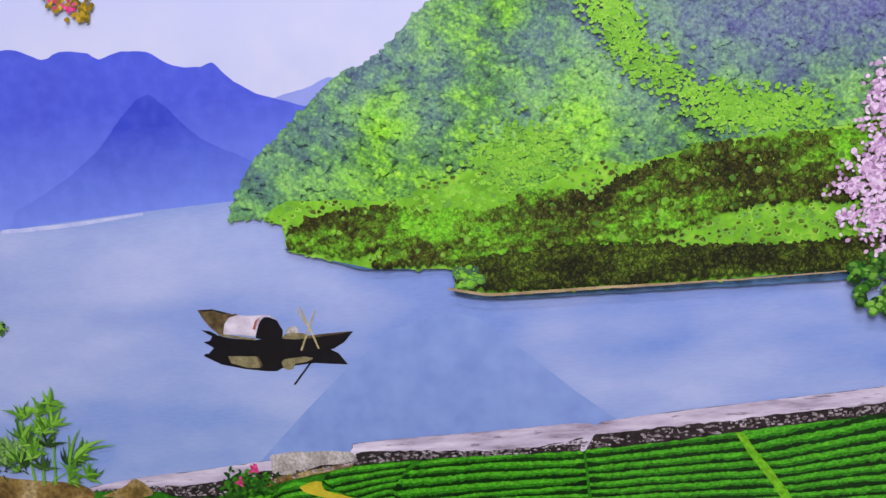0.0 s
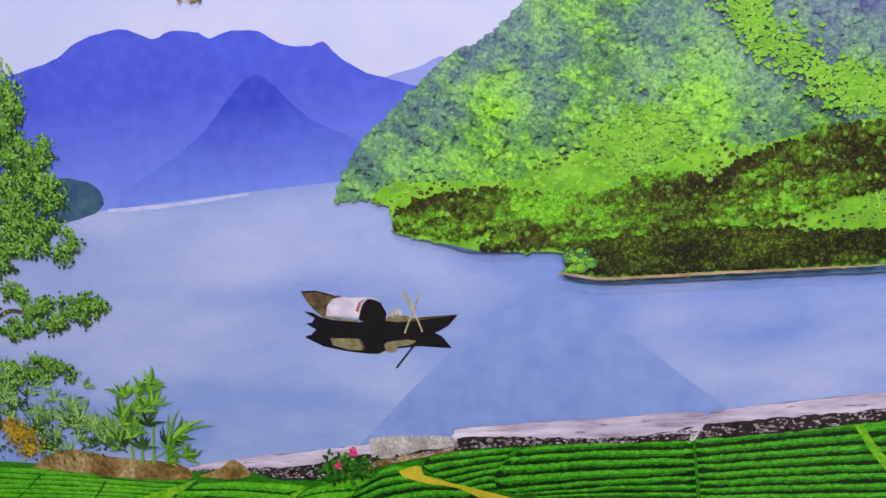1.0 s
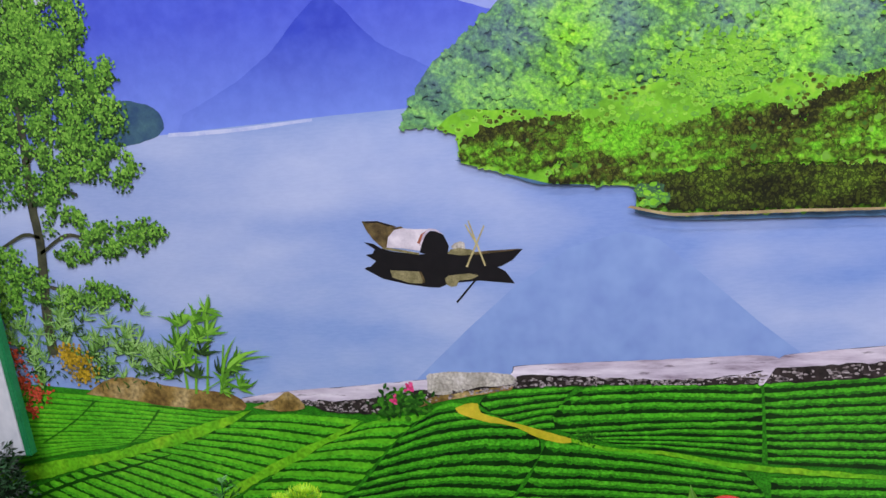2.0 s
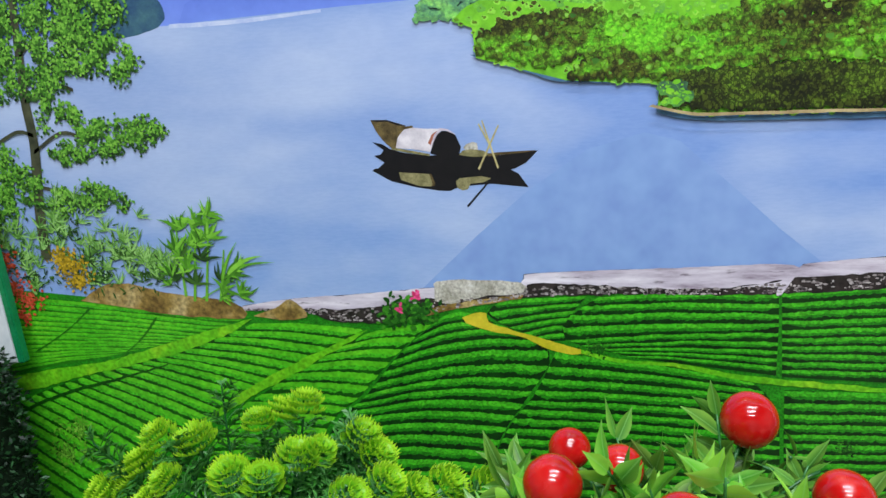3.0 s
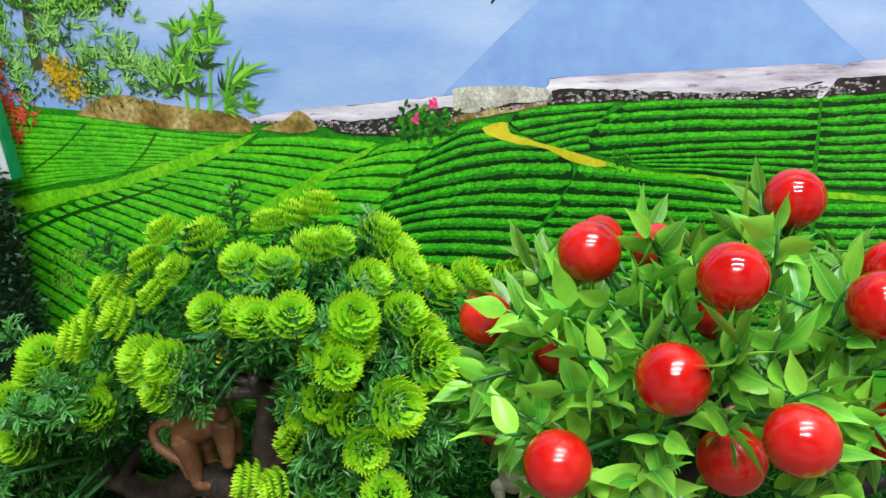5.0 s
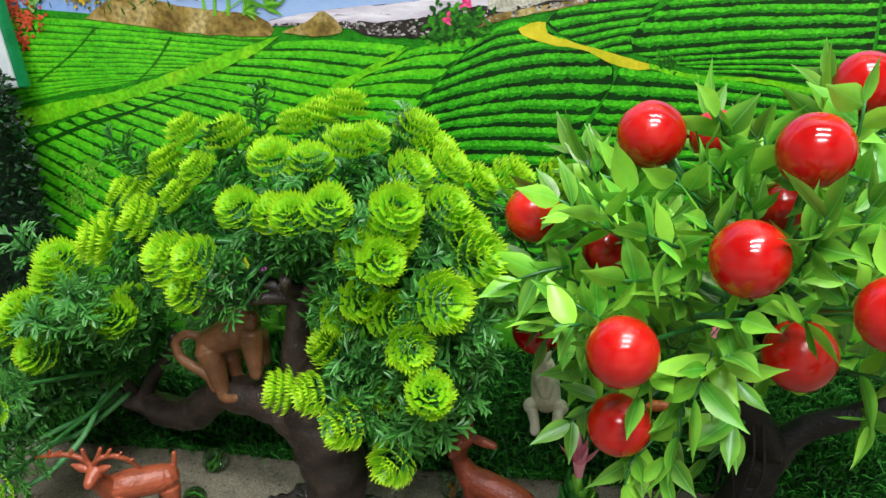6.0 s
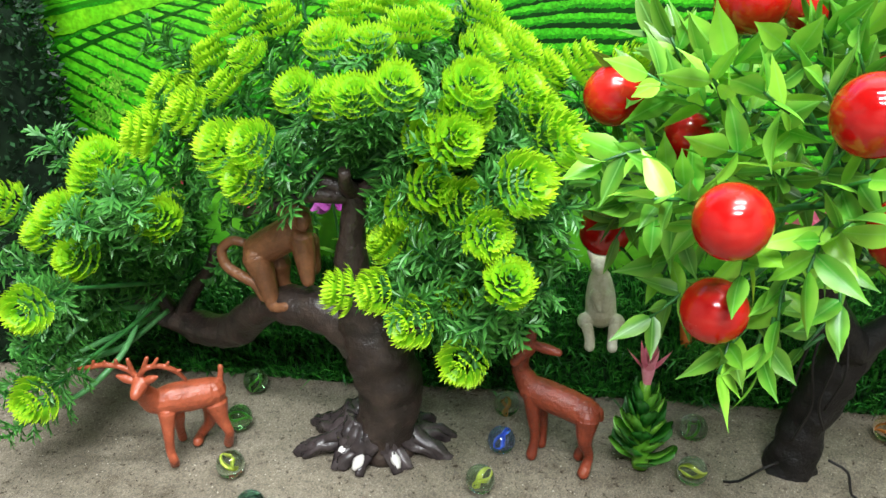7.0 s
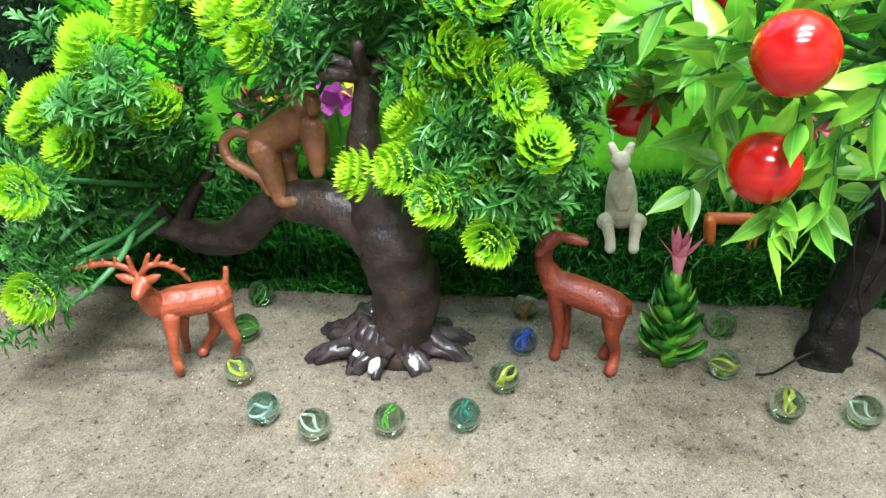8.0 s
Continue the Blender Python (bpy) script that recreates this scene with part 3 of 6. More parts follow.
# the large hill and the low wooded shore
HILL = [(-0.101, 0.51), (-0.098, 0.521), (-0.091, 0.53), (-0.077, 0.552), (-0.05, 0.571), (-0.023, 0.594), (-0.005, 0.605), (0.019, 0.612), (0.036, 0.625), (0.052, 0.638), (0.083, 0.659), (0.132, 0.677), (0.201, 0.684), (0.315, 0.655), (0.378, 0.627), (0.383, 0.479), (-0.057, 0.51)]
flat("big_hill", ragged(HILL[:-2], 0.0012, 150, 0.003) + HILL[-2:], 6, M["hill_base"], "steep hill covered in green forest")
blobs("hill_forest", HILL, 12000, 0.0029, 7, M["hill_dark"], M["hill_light"], "countless tree crowns on the hill", 5)
blobs("hill_glade", [(0.16, 0.645), (0.1686, 0.6309), (0.1855, 0.6069), (0.1989, 0.5831), (0.2242, 0.5709), (0.2309, 0.5571), (0.2524, 0.5454), (0.2959, 0.5408), (0.3245, 0.5434), (0.2963, 0.5575), (0.264, 0.561), (0.2351, 0.5679), (0.2175, 0.5847), (0.2, 0.6015), (0.1941, 0.6242), (0.186, 0.645)], 1900, 0.0016, 11, M["glade"], M["meadow"], "bright clearing down the hillside", 17, 0.8, 0.0065)
blobs("lower_glade", [(0.066, 0.518), (0.091, 0.543), (0.122, 0.559), (0.143, 0.542), (0.153, 0.529), (0.116, 0.518)], 700, 0.0017, 11, M["glade"], M["meadow"], "bright trees low on the hillside", 18, 0.8, 0.008)
MEADOW = [(-0.076, 0.508), (-0.06, 0.519), (-0.031, 0.518), (-0.002, 0.516), (0.026, 0.513), (0.047, 0.523), (0.09, 0.528), (0.096, 0.516), (0.123, 0.512), (0.161, 0.527), (0.189, 0.522), (0.215, 0.527), (0.249, 0.533), (0.273, 0.534), (0.381, 0.536), (0.384, 0.438), (0.273, 0.437), (0.176, 0.437), (0.095, 0.438), (0.06, 0.444), (0.061, 0.46), (0.001, 0.465), (-0.06, 0.483), (-0.062, 0.503)]
flat("shore_meadow", ragged(MEADOW[:15], 0.0014, 120) + MEADOW[15:], 12, M["meadow"], "bright green meadow by the lake")
flat("shore_water", ragged([(-0.064, 0.485), (-0.027, 0.472), (0.001, 0.464), (0.061, 0.459), (0.06, 0.442), (0.095, 0.435), (0.176, 0.433), (0.385, 0.43), (0.384, 0.438), (0.176, 0.442), (0.062, 0.466), (-0.034, 0.486)], 0.0006), 11.5, M["shade_water"], "dark reflection along the shore")
blobs("meadow_thicket", MEADOW, 1500, 0.0025, 13, M["glade"], M["wood_light"], "light green trees on the meadow", 8)
WOOD = [(-0.058, 0.497), (-0.036, 0.506), (-0.007, 0.51), (0.022, 0.509), (0.037, 0.502), (0.065, 0.503), (0.088, 0.497), (0.115, 0.509), (0.141, 0.51), (0.16, 0.505), (0.189, 0.516), (0.214, 0.523), (0.232, 0.53), (0.273, 0.531), (0.381, 0.532), (0.383, 0.482), (0.273, 0.49), (0.242, 0.484), (0.213, 0.473), (0.177, 0.472), (0.14, 0.472), (0.093, 0.469), (0.062, 0.465), (0.001, 0.467), (0.015, 0.482), (-0.019, 0.475), (-0.034, 0.483), (-0.059, 0.485)]
blobs("far_wood", WOOD, 5200, 0.0021, 17, M["wood_dark"], M["wood_light"], "dark wood of small conifers", 11, 1.25)
blobs("wood_glade", WOOD, 200, 0.0026, 20, M["wood_light"], M["leaf_tree"], "light green trees among the conifers", 19, 1.0)
GROVE = [(0.061, 0.458), (0.07, 0.465), (0.101, 0.468), (0.158, 0.468), (0.213, 0.466), (0.22, 0.462), (0.273, 0.459), (0.384, 0.457), (0.385, 0.436), (0.273, 0.441), (0.176, 0.441), (0.096, 0.443), (0.065, 0.448)]
flat("grove_floor", GROVE, 20.5, M["wood_base"])
blobs("near_grove", GROVE, 2600, 0.0021, 21, M["grove_dark"], M["grove_light"], "dense dark grove on the spit", 12, 1.3)
blobs("spit_thicket", [(0.061, 0.458), (0.073, 0.462), (0.084, 0.448), (0.064, 0.447)], 26, 0.0034, 25, M["hill_dark"], M["meadow"], "pale green bushes at the tip of the spit", 14)
flat("shore_strand", band(ragged([(0.057, 0.447), (0.076, 0.442), (0.098, 0.44), (0.176, 0.439), (0.273, 0.437), (0.384, 0.438)], 0.0004), ragged([(0.054, 0.446), (0.076, 0.44), (0.097, 0.438), (0.176, 0.437), (0.273, 0.436), (0.385, 0.437)], 0.0004)), 26, M["shore"], "thin sandy strand")
blobs("shore_thicket", [(0.33, 0.44), (0.355, 0.449), (0.402, 0.445), (0.402, 0.402), (0.337, 0.407)], 160, 0.0042, 27, M["shrub"], M["leaf_tree"], "dark rounded shrubs at the shore", 15)

# boat with its reflection
flat("reflected_hull", [(-0.137, 0.4093), (-0.1396, 0.4078), (-0.1259, 0.3998), (-0.1075, 0.3949), (-0.0911, 0.3921), (-0.083, 0.3916), (-0.0759, 0.3946), (-0.0526, 0.3961), (-0.0269, 0.3931), (-0.0334, 0.4027), (-0.0396, 0.4062)], 28, M["hull"], "dark mirror image of the boat")
flat("reflected_roof", [(-0.1203, 0.4079), (-0.1184, 0.4004), (-0.1054, 0.3957), (-0.0963, 0.3952), (-0.0938, 0.397), (-0.0974, 0.4062)], 29, M["awning_image"], "olive mirror image of the awning")
flat("reflected_hoop", [(-0.0985, 0.4065), (-0.0955, 0.3975), (-0.0963, 0.3954), (-0.0938, 0.3958), (-0.0936, 0.3975), (-0.0968, 0.4066)], 29.5, M["hull_rim"])
flat("reflected_cargo", [(-0.0786, 0.3983), (-0.0757, 0.4006), (-0.0604, 0.4018), (-0.0524, 0.4), (-0.0586, 0.3972), (-0.068, 0.3965), (-0.0700, 0.3925), (-0.0740, 0.3918), (-0.0776, 0.3938)], 29, M["awning_image"])
flat("boat_stern", [(-0.1382, 0.4441), (-0.1262, 0.4438), (-0.1123, 0.4392), (-0.1183, 0.4346), (-0.1205, 0.423), (-0.123, 0.4225), (-0.1302, 0.4295), (-0.1347, 0.4362)], 30, M["hull_rim"], "raised brown wooden stern")
flat("stern_plank", [(-0.1378, 0.4439), (-0.1262, 0.4437), (-0.1130, 0.4392), (-0.1180, 0.4395), (-0.1262, 0.4426), (-0.1340, 0.4425)], 30.5, M["hull"])
flat("boat_hull", [(-0.1378, 0.4282), (-0.1308, 0.4268), (-0.1249, 0.4229), (-0.1158, 0.4201), (-0.0967, 0.4173), (-0.0749, 0.4183), (-0.0461, 0.4162), (-0.0198, 0.4186), (-0.0279, 0.4106), (-0.0361, 0.4065), (-0.0420, 0.4052), (-0.0645, 0.4035), (-0.0925, 0.4040), (-0.121, 0.4062), (-0.1351, 0.4090), (-0.1300, 0.4135), (-0.1375, 0.4186), (-0.1324, 0.4192), (-0.1300, 0.4225)], 31, M["hull"], "long dark wooden boat hull")
flat("boat_roof", [(-0.1212, 0.4236), (-0.1193, 0.4308), (-0.1154, 0.4362), (-0.1096, 0.4379), (-0.0991, 0.4366), (-0.0879, 0.4362), (-0.091, 0.4311), (-0.0959, 0.4200), (-0.1085, 0.4224)], 32, M["awning"], "pale rounded awning of the boat")
flat("roof_patch", [(-0.0972, 0.4262), (-0.0940, 0.4325), (-0.0892, 0.4352), (-0.0915, 0.4310), (-0.0945, 0.4245)], 32.5, M["rust"])
flat("boat_door", [(-0.0959, 0.4189), (-0.0917, 0.4312), (-0.0866, 0.4345), (-0.0811, 0.434), (-0.0771, 0.4313), (-0.0736, 0.423), (-0.0749, 0.4178), (-0.0862, 0.4159)], 33, M["hull"], "dark mouth of the awning")
flat("door_arch", [(-0.0958, 0.4240), (-0.0924, 0.4322), (-0.0879, 0.4366), (-0.0824, 0.4357), (-0.0768, 0.4317), (-0.0786, 0.4323), (-0.0838, 0.4347), (-0.0874, 0.4346), (-0.0908, 0.4311), (-0.0946, 0.4238)], 33.3, M["stone"])
flat("roof_hoop", [(-0.1234, 0.4236), (-0.1218, 0.4323), (-0.116, 0.4382), (-0.1081, 0.4391), (-0.1068, 0.4377), (-0.1139, 0.4366), (-0.1188, 0.4315), (-0.1209, 0.4236)], 33.5, M["hull_rim"])
flat("roof_eave", [(-0.1245, 0.4229), (-0.1157, 0.4207), (-0.0967, 0.4171), (-0.0959, 0.4185), (-0.1085, 0.4212), (-0.1230, 0.4240)], 33.7, M["awning_image"])
flat("cargo", [(-0.072, 0.4223), (-0.0698, 0.4247), (-0.0649, 0.4261), (-0.0619, 0.4249), (-0.0616, 0.4205), (-0.0700, 0.4200)], 33.5, M["stone_pale"], "pale bundle of cargo")
flat("cargo", [(-0.0753, 0.4172), (-0.0727, 0.4202), (-0.0665, 0.421), (-0.0582, 0.4199), (-0.0542, 0.4176), (-0.0557, 0.4157), (-0.0653, 0.4155)], 33.8, M["awning_image"])
flat("gunwale", [(-0.0556, 0.4176), (-0.046, 0.4183), (-0.0203, 0.4189), (-0.0284, 0.4175), (-0.0461, 0.4163), (-0.0543, 0.4155)], 33.5, M["hull_rim"])
for k, (a, b) in enumerate((((-0.0580, 0.4407), (-0.0478, 0.4071)), ((-0.0605, 0.4384), (-0.0533, 0.4244)), ((-0.0467, 0.4369), (-0.0616, 0.4066)), ((-0.0510, 0.4018), (-0.0708, 0.3800)))):
    d = np.array(b) - np.array(a)
    s = np.array((-d[1], d[0])) / np.linalg.norm(d) * 0.0007
    flat("boat_pole", [np.array(a) + s * 0.7, np.array(b) + s, np.array(b) - s, np.array(a) - s * 0.7], 34 + 0.3 * k, M["pole"] if k < 3 else M["hull"])

# tea fields
TOP_FIELD = [(-0.524, 0.319), (-0.442, 0.316), (-0.366, 0.309), (-0.254, 0.3), (-0.192, 0.303), (-0.152, 0.299), (-0.103, 0.301), (-0.06, 0.31), (0.009, 0.318), (0.142, 0.321), (0.254, 0.319), (0.379, 0.331)]
flat("field_ground", band(TOP_FIELD, [(-0.75, 0.0), (0.70, 0.0)]), 35, M["tea_mid"], "green tea hillside")


def at_line(line, s):
    p = np.array(line, float)
    d = np.r_[0, np.cumsum(np.linalg.norm(np.diff(p, axis=0), axis=1))]
    return np.array([np.interp(s * d[-1], d, p[:, i]) for i in range(2)])


def tea_field(left, right, rows, bow, layer, label="", body=0.71, tuft=0.13, soil="tea_dark", lit="tea_light", low="tea_mid"):
    """Rows of clipped tea between two field edges, each lit on top and dark beneath."""
    ls, rs = spline(left, 0.01), spline(right, 0.01)
    flat("tea_soil", [tuple(p) for p in ls] + [tuple(p) for p in rs[::-1]], layer, M[soil])
    for i in range(rows):
        verts, faces, index = [], [], []
        s0, s1 = (i / rows) ** 0.92, ((i + 1) / rows) ** 0.92
        a0, b0, a1, b1 = at_line(ls, s0), at_line(rs, s0), at_line(ls, s1), at_line(rs, s1)
        n = max(8, int(np.linalg.norm(b0 - a0) / 0.0011))
        for k in range(n + 1):
            t = k / n
            e = min(1.0, 8 * t + 0.6, 8 * (1 - t) + 0.5)
            p, q = a0 + (b0 - a0) * t, a1 + (b1 - a1) * t
            lift = bow * math.sin(math.pi * t) + 0.0009 * noise.noise(Vector((p[0] * 45, i * 1.7, layer)))
            w1 = (noise.noise(Vector((p[0] * 330, i * 3.1, layer))) + 0.7 * noise.noise(Vector((p[0] * 800, i * 2.3, layer)))) * tuft
            w2 = (noise.noise(Vector((p[0] * 260, i * 5.7, layer + 9))) + 0.7 * noise.noise(Vector((p[0] * 700, i * 4.1, layer)))) * tuft
            share = body + 0.10 * noise.noise(Vector((p[0] * 26, i * 0.9, layer + 4)))
            for f in (0.05 + w1 * 0.7, 0.05 + 0.56 * share + w2, 0.05 + (share - 0.05 + 0.7 * w2 + w1) * e):
                c = p + (q - p) * f
                verts.append((c[0], depth(layer + 1) - STEP * 0.5 * i / rows, c[1] + lift))
        for k in range(n):
            c = 3 * k
            faces += [(c, c + 1, c + 4, c + 3), (c + 1, c + 2, c + 5, c + 4)]
            index += [0, 1]
        part("tea_row", mesh_from("tea_row", verts, faces, [M[lit], M[low]], index), mural, label if i == 0 else "")


FAR = dict(body=0.86, tuft=0.10, soil="tea_shade", lit="tea_bright", low="tea_light")
tea_field([(-0.503, 0.314), (-0.501, 0.273), (-0.498, 0.237)], [(-0.254, 0.293), (-0.306, 0.276), (-0.38, 0.259)], 15, 0.002, 36, "fine tea rows on the far slope", **FAR)
tea_field([(-0.245, 0.29), (-0.307, 0.266), (-0.387, 0.245), (-0.457, 0.222), (-0.532, 0.187), (-0.601, 0.103)], [(-0.155, 0.286), (-0.216, 0.253), (-0.279, 0.217), (-0.348, 0.163), (-0.45, -0.006)], 32, 0.002, 38, "slanting tea rows", body=0.80, tuft=0.10, soil="tea_deep", lit="tea_bright", low="tea_light")
tea_field([(-0.153, 0.283), (-0.197, 0.259), (-0.243, 0.231), (-0.293, 0.186), (-0.437, -0.035)], [(-0.102, 0.291), (-0.132, 0.265), (-0.162, 0.231), (-0.205, 0.18), (-0.277, -0.018)], 28, 0.002, 40, "tea rows on a slope", body=0.80, tuft=0.12, soil="tea_deep", lit="tea_bright", low="tea_light")
tea_field([(-0.101, 0.291), (-0.13, 0.265), (-0.158, 0.231), (-0.2, 0.18), (-0.272, -0.018)], [(-0.065, 0.297), (-0.015, 0.27), (-0.034, 0.23), (-0.061, 0.181), (-0.131, -0.003)], 30, 0.007, 42, "rounded tea rows")
tea_field([(-0.05, 0.309), (-0.06, 0.299), (-0.042, 0.288), (-0.016, 0.278)], [(0.013, 0.313), (0.002, 0.3), (-0.001, 0.289), (-0.003, 0.279)], 6, 0.001, 44, "small tea field")
tea_field([(0.022, 0.313), (0.001, 0.298), (-0.003, 0.28), (0.049, 0.266)], [(0.142, 0.316), (0.143, 0.295), (0.143, 0.274), (0.143, 0.255)], 9, 0.0015, 46, "tea field above the path")
tea_field([(0.144, 0.316), (0.145, 0.295), (0.146, 0.274), (0.147, 0.254)], [(0.349, 0.331), (0.352, 0.306), (0.357, 0.274), (0.36, 0.246)], 10, 0.001, 46, "tea field above the path")
tea_field([(-0.01, 0.27), (-0.027, 0.235), (-0.057, 0.187), (-0.127, -0.002)], [(0.127, 0.25), (0.144, 0.231), (0.148, 0.196), (0.156, 0.028)], 32, 0.002, 48, "tea field below the path")
tea_field([(0.149, 0.244), (0.15, 0.214), (0.152, 0.173), (0.159, 0.028)], [(0.329, 0.241), (0.332, 0.213), (0.338, 0.171), (0.353, 0.049)], 30, 0.001, 48, "tea field below the path")
tea_field([(0.256, 0.32), (0.268, 0.3), (0.283, 0.275), (0.299, 0.234)], [(0.424, 0.351), (0.43, 0.315), (0.436, 0.276), (0.445, 0.228)], 13, 0.001, 48.5, "tea rows on the rising slope")
flat("slope_path", band(ragged([(0.251, 0.323), (0.264, 0.3), (0.279, 0.275), (0.288, 0.248)], 0.0006), ragged([(0.256, 0.324), (0.27, 0.301), (0.286, 0.276), (0.296, 0.248)], 0.0006)), 51, M["tea_path"], "light path between tea fields")
flat("grass_path", band(ragged([(-0.247, 0.294), (-0.306, 0.277), (-0.375, 0.257), (-0.453, 0.243), (-0.523, 0.227)], 0.0012, 90), ragged([(-0.262, 0.283), (-0.307, 0.266), (-0.376, 0.248), (-0.455, 0.228), (-0.527, 0.211)], 0.0018, 120)), 50, M["tea_path"], "light green path between the fields")
flat("row_gap", band(ragged([(-0.325, 0.254), (-0.375, 0.240), (-0.420, 0.228), (-0.462, 0.212), (-0.500, 0.190)], 0.0005, 160), ragged([(-0.325, 0.2530), (-0.375, 0.2375), (-0.420, 0.225), (-0.462, 0.2085), (-0.500, 0.186)], 0.0005, 160)), 50, M["tea_deep"], "dark gap between stands of tea")
flat("grass_path", band(ragged([(-0.149, 0.288), (-0.196, 0.266), (-0.242, 0.243), (-0.279, 0.220), (-0.33, 0.178)], 0.0012, 90), ragged([(-0.158, 0.281), (-0.199, 0.257), (-0.247, 0.231), (-0.290, 0.205), (-0.345, 0.158)], 0.0016, 120)), 50, M["tea_path"])
for k, (a, b) in enumerate((((-0.388, 0.302), (-0.447, 0.262)), ((-0.330, 0.294), (-0.372, 0.256)))):
    flat("row_gap", ragged([(a[0], a[1]), ((a[0] + b[0]) / 2 + 0.004, (a[1] + b[1]) / 2), (b[0], b[1])], 0.0006, 160) + ragged([(b[0] + 0.002, b[1]), ((a[0] + b[0]) / 2 + 0.006, (a[1] + b[1]) / 2), (a[0] + 0.002, a[1])], 0.0006, 160), 50 + 0.2 * k, M["tea_shade"])
flat("earth_path", band(ragged([(-0.0788, 0.2961), (-0.0702, 0.2997), (-0.0605, 0.2998), (-0.0591, 0.2928), (-0.0413, 0.2865), (-0.0186, 0.2802), (0.0018, 0.274), (0.0119, 0.2712)], 0.0006, 120), ragged([(-0.076, 0.2917), (-0.0664, 0.2879), (-0.0518, 0.2841), (-0.0351, 0.2817), (-0.0166, 0.2724), (0.0018, 0.2683), (0.014, 0.2698)], 0.0006, 120)), 51, M["earth_path"], "yellow earth path")
flat("field_path", band(ragged([(0.0080, 0.2722), (0.0381, 0.2650), (0.0775, 0.2626), (0.1163, 0.2554), (0.154, 0.2521), (0.2154, 0.2472), (0.33, 0.244)], 0.0010, 120), ragged([(0.0080, 0.2690), (0.0381, 0.2625), (0.0776, 0.2596), (0.1165, 0.2515), (0.1543, 0.247), (0.2157, 0.2438), (0.33, 0.240)], 0.0010, 120)), 51.3, M["tea_path"], "lime green path along the fields")
leaves("path_bush", [tuple(c) + (0.010, 0.007) for c in [(0.019, 0.274), (0.193, 0.2), (0.149, 0.182)]], 240, 0.0022, 0.0014, 52, M["shrub"], "round bushes by the path", 21)
leaves("weed_patch", [tuple(c) + (0.02, 0.016) for c in [(-0.434, 0.169), (-0.419, 0.191), (0.13, 0.168)]], 400, 0.004, 0.0016, 52, M["leaf_bamboo"], "light green weeds", 22)

flat("field_foot", band(ragged([(-0.75, 0.112), (-0.3, 0.118), (0.1, 0.112), (0.70, 0.12)], 0.004, 30), [(-0.75, 0.0), (0.70, 0.0)]), 52.5, M["tea_foot"], "plain bright green foot of the hillside")

# stone wall along the water
WALL_T = [(-0.2533, 0.3044), (-0.2082, 0.3106), (-0.1537, 0.3145), (-0.099, 0.3195), (-0.0343, 0.3231), (-0.0321, 0.3294), (0.0177, 0.3322), (0.0752, 0.3338), (0.1411, 0.3364), (0.1555, 0.3332), (0.1571, 0.3363), (0.2063, 0.3411), (0.272, 0.3455), (0.337, 0.350), (0.404, 0.356)]
WALL_M = [(-0.2536, 0.3016), (-0.2045, 0.302), (-0.1545, 0.3034), (-0.1016, 0.3108), (-0.0324, 0.3155), (-0.0302, 0.3218), (0.0178, 0.3215), (0.0757, 0.3184), (0.113, 0.3201), (0.1418, 0.3246), (0.1595, 0.3277), (0.2073, 0.33), (0.272, 0.334), (0.337, 0.338), (0.404, 0.343)]
WALL_B = [(-0.2537, 0.3007), (-0.2047, 0.3002), (-0.1913, 0.2958), (-0.1735, 0.2914), (-0.1466, 0.2909), (-0.1111, 0.2957), (-0.0849, 0.3026), (-0.0345, 0.3116), (0.0178, 0.314), (0.0759, 0.3143), (0.1243, 0.3145), (0.1603, 0.3163), (0.2084, 0.3188), (0.272, 0.325), (0.337, 0.33), (0.405, 0.336)]
flat("wall_shadow", band(ragged(WALL_T, 0.0003), ragged(WALL_B, 0.0012, 150)), 53, M["rubble"], "dark rubble under the coping")
flat("wall_coping", band(ragged(WALL_T, 0.0006, 120), ragged(WALL_M, 0.0014, 160)), 54, M["stone"], "pale weathered stone coping of the wall")
flat("coping_block", ragged([(-0.0985, 0.3195), (-0.0966, 0.3243), (-0.0713, 0.3256), (-0.0343, 0.3231), (-0.0324, 0.3155), (-0.0593, 0.3128), (-0.0849, 0.3070), (-0.099, 0.3090)], 0.0007, 120), 55, M["stone_pale"], "pale broken coping stone")
flat("coping_end", ragged([(0.113, 0.3201), (0.1418, 0.3240), (0.1555, 0.3332), (0.1571, 0.3290), (0.1520, 0.3275), (0.1440, 0.3145), (0.1400, 0.3145), (0.1410, 0.3200)], 0.0005, 120), 55, M["stone"])
flat("wall_foot", band(ragged([(-0.111, 0.3000), (-0.085, 0.3070), (-0.0324, 0.3150)], 0.0010, 120), ragged([(-0.111, 0.2957), (-0.085, 0.3026), (-0.0345, 0.3110)], 0.0006, 120)), 55.4, M["rock"], "dry grass at the foot of the wall")
rb = np.random.default_rng(31)
rv, rf = [], []
for _ in range(700):
    s = rb.random()
    a, b = at_line(WALL_M, s), at_line(WALL_B, s)
    c = a + (b - a) * rb.uniform(0.1, 0.9)
    w, h = rb.uniform(0.0006, 0.0022), rb.uniform(0.0004, 0.0012)
    o = len(rv)
    rv += [(c[0] + w * math.cos(k * 1.256) * rb.uniform(0.6, 1.2), depth(56), c[1] + h * math.sin(k * 1.256)) for k in range(5)]
    rf.append(tuple(range(o, o + 5)))
part("wall_rubble", mesh_from("wall_rubble", rv, rf, M["rubble_light"]), mural, "small pale stones in the rubble")

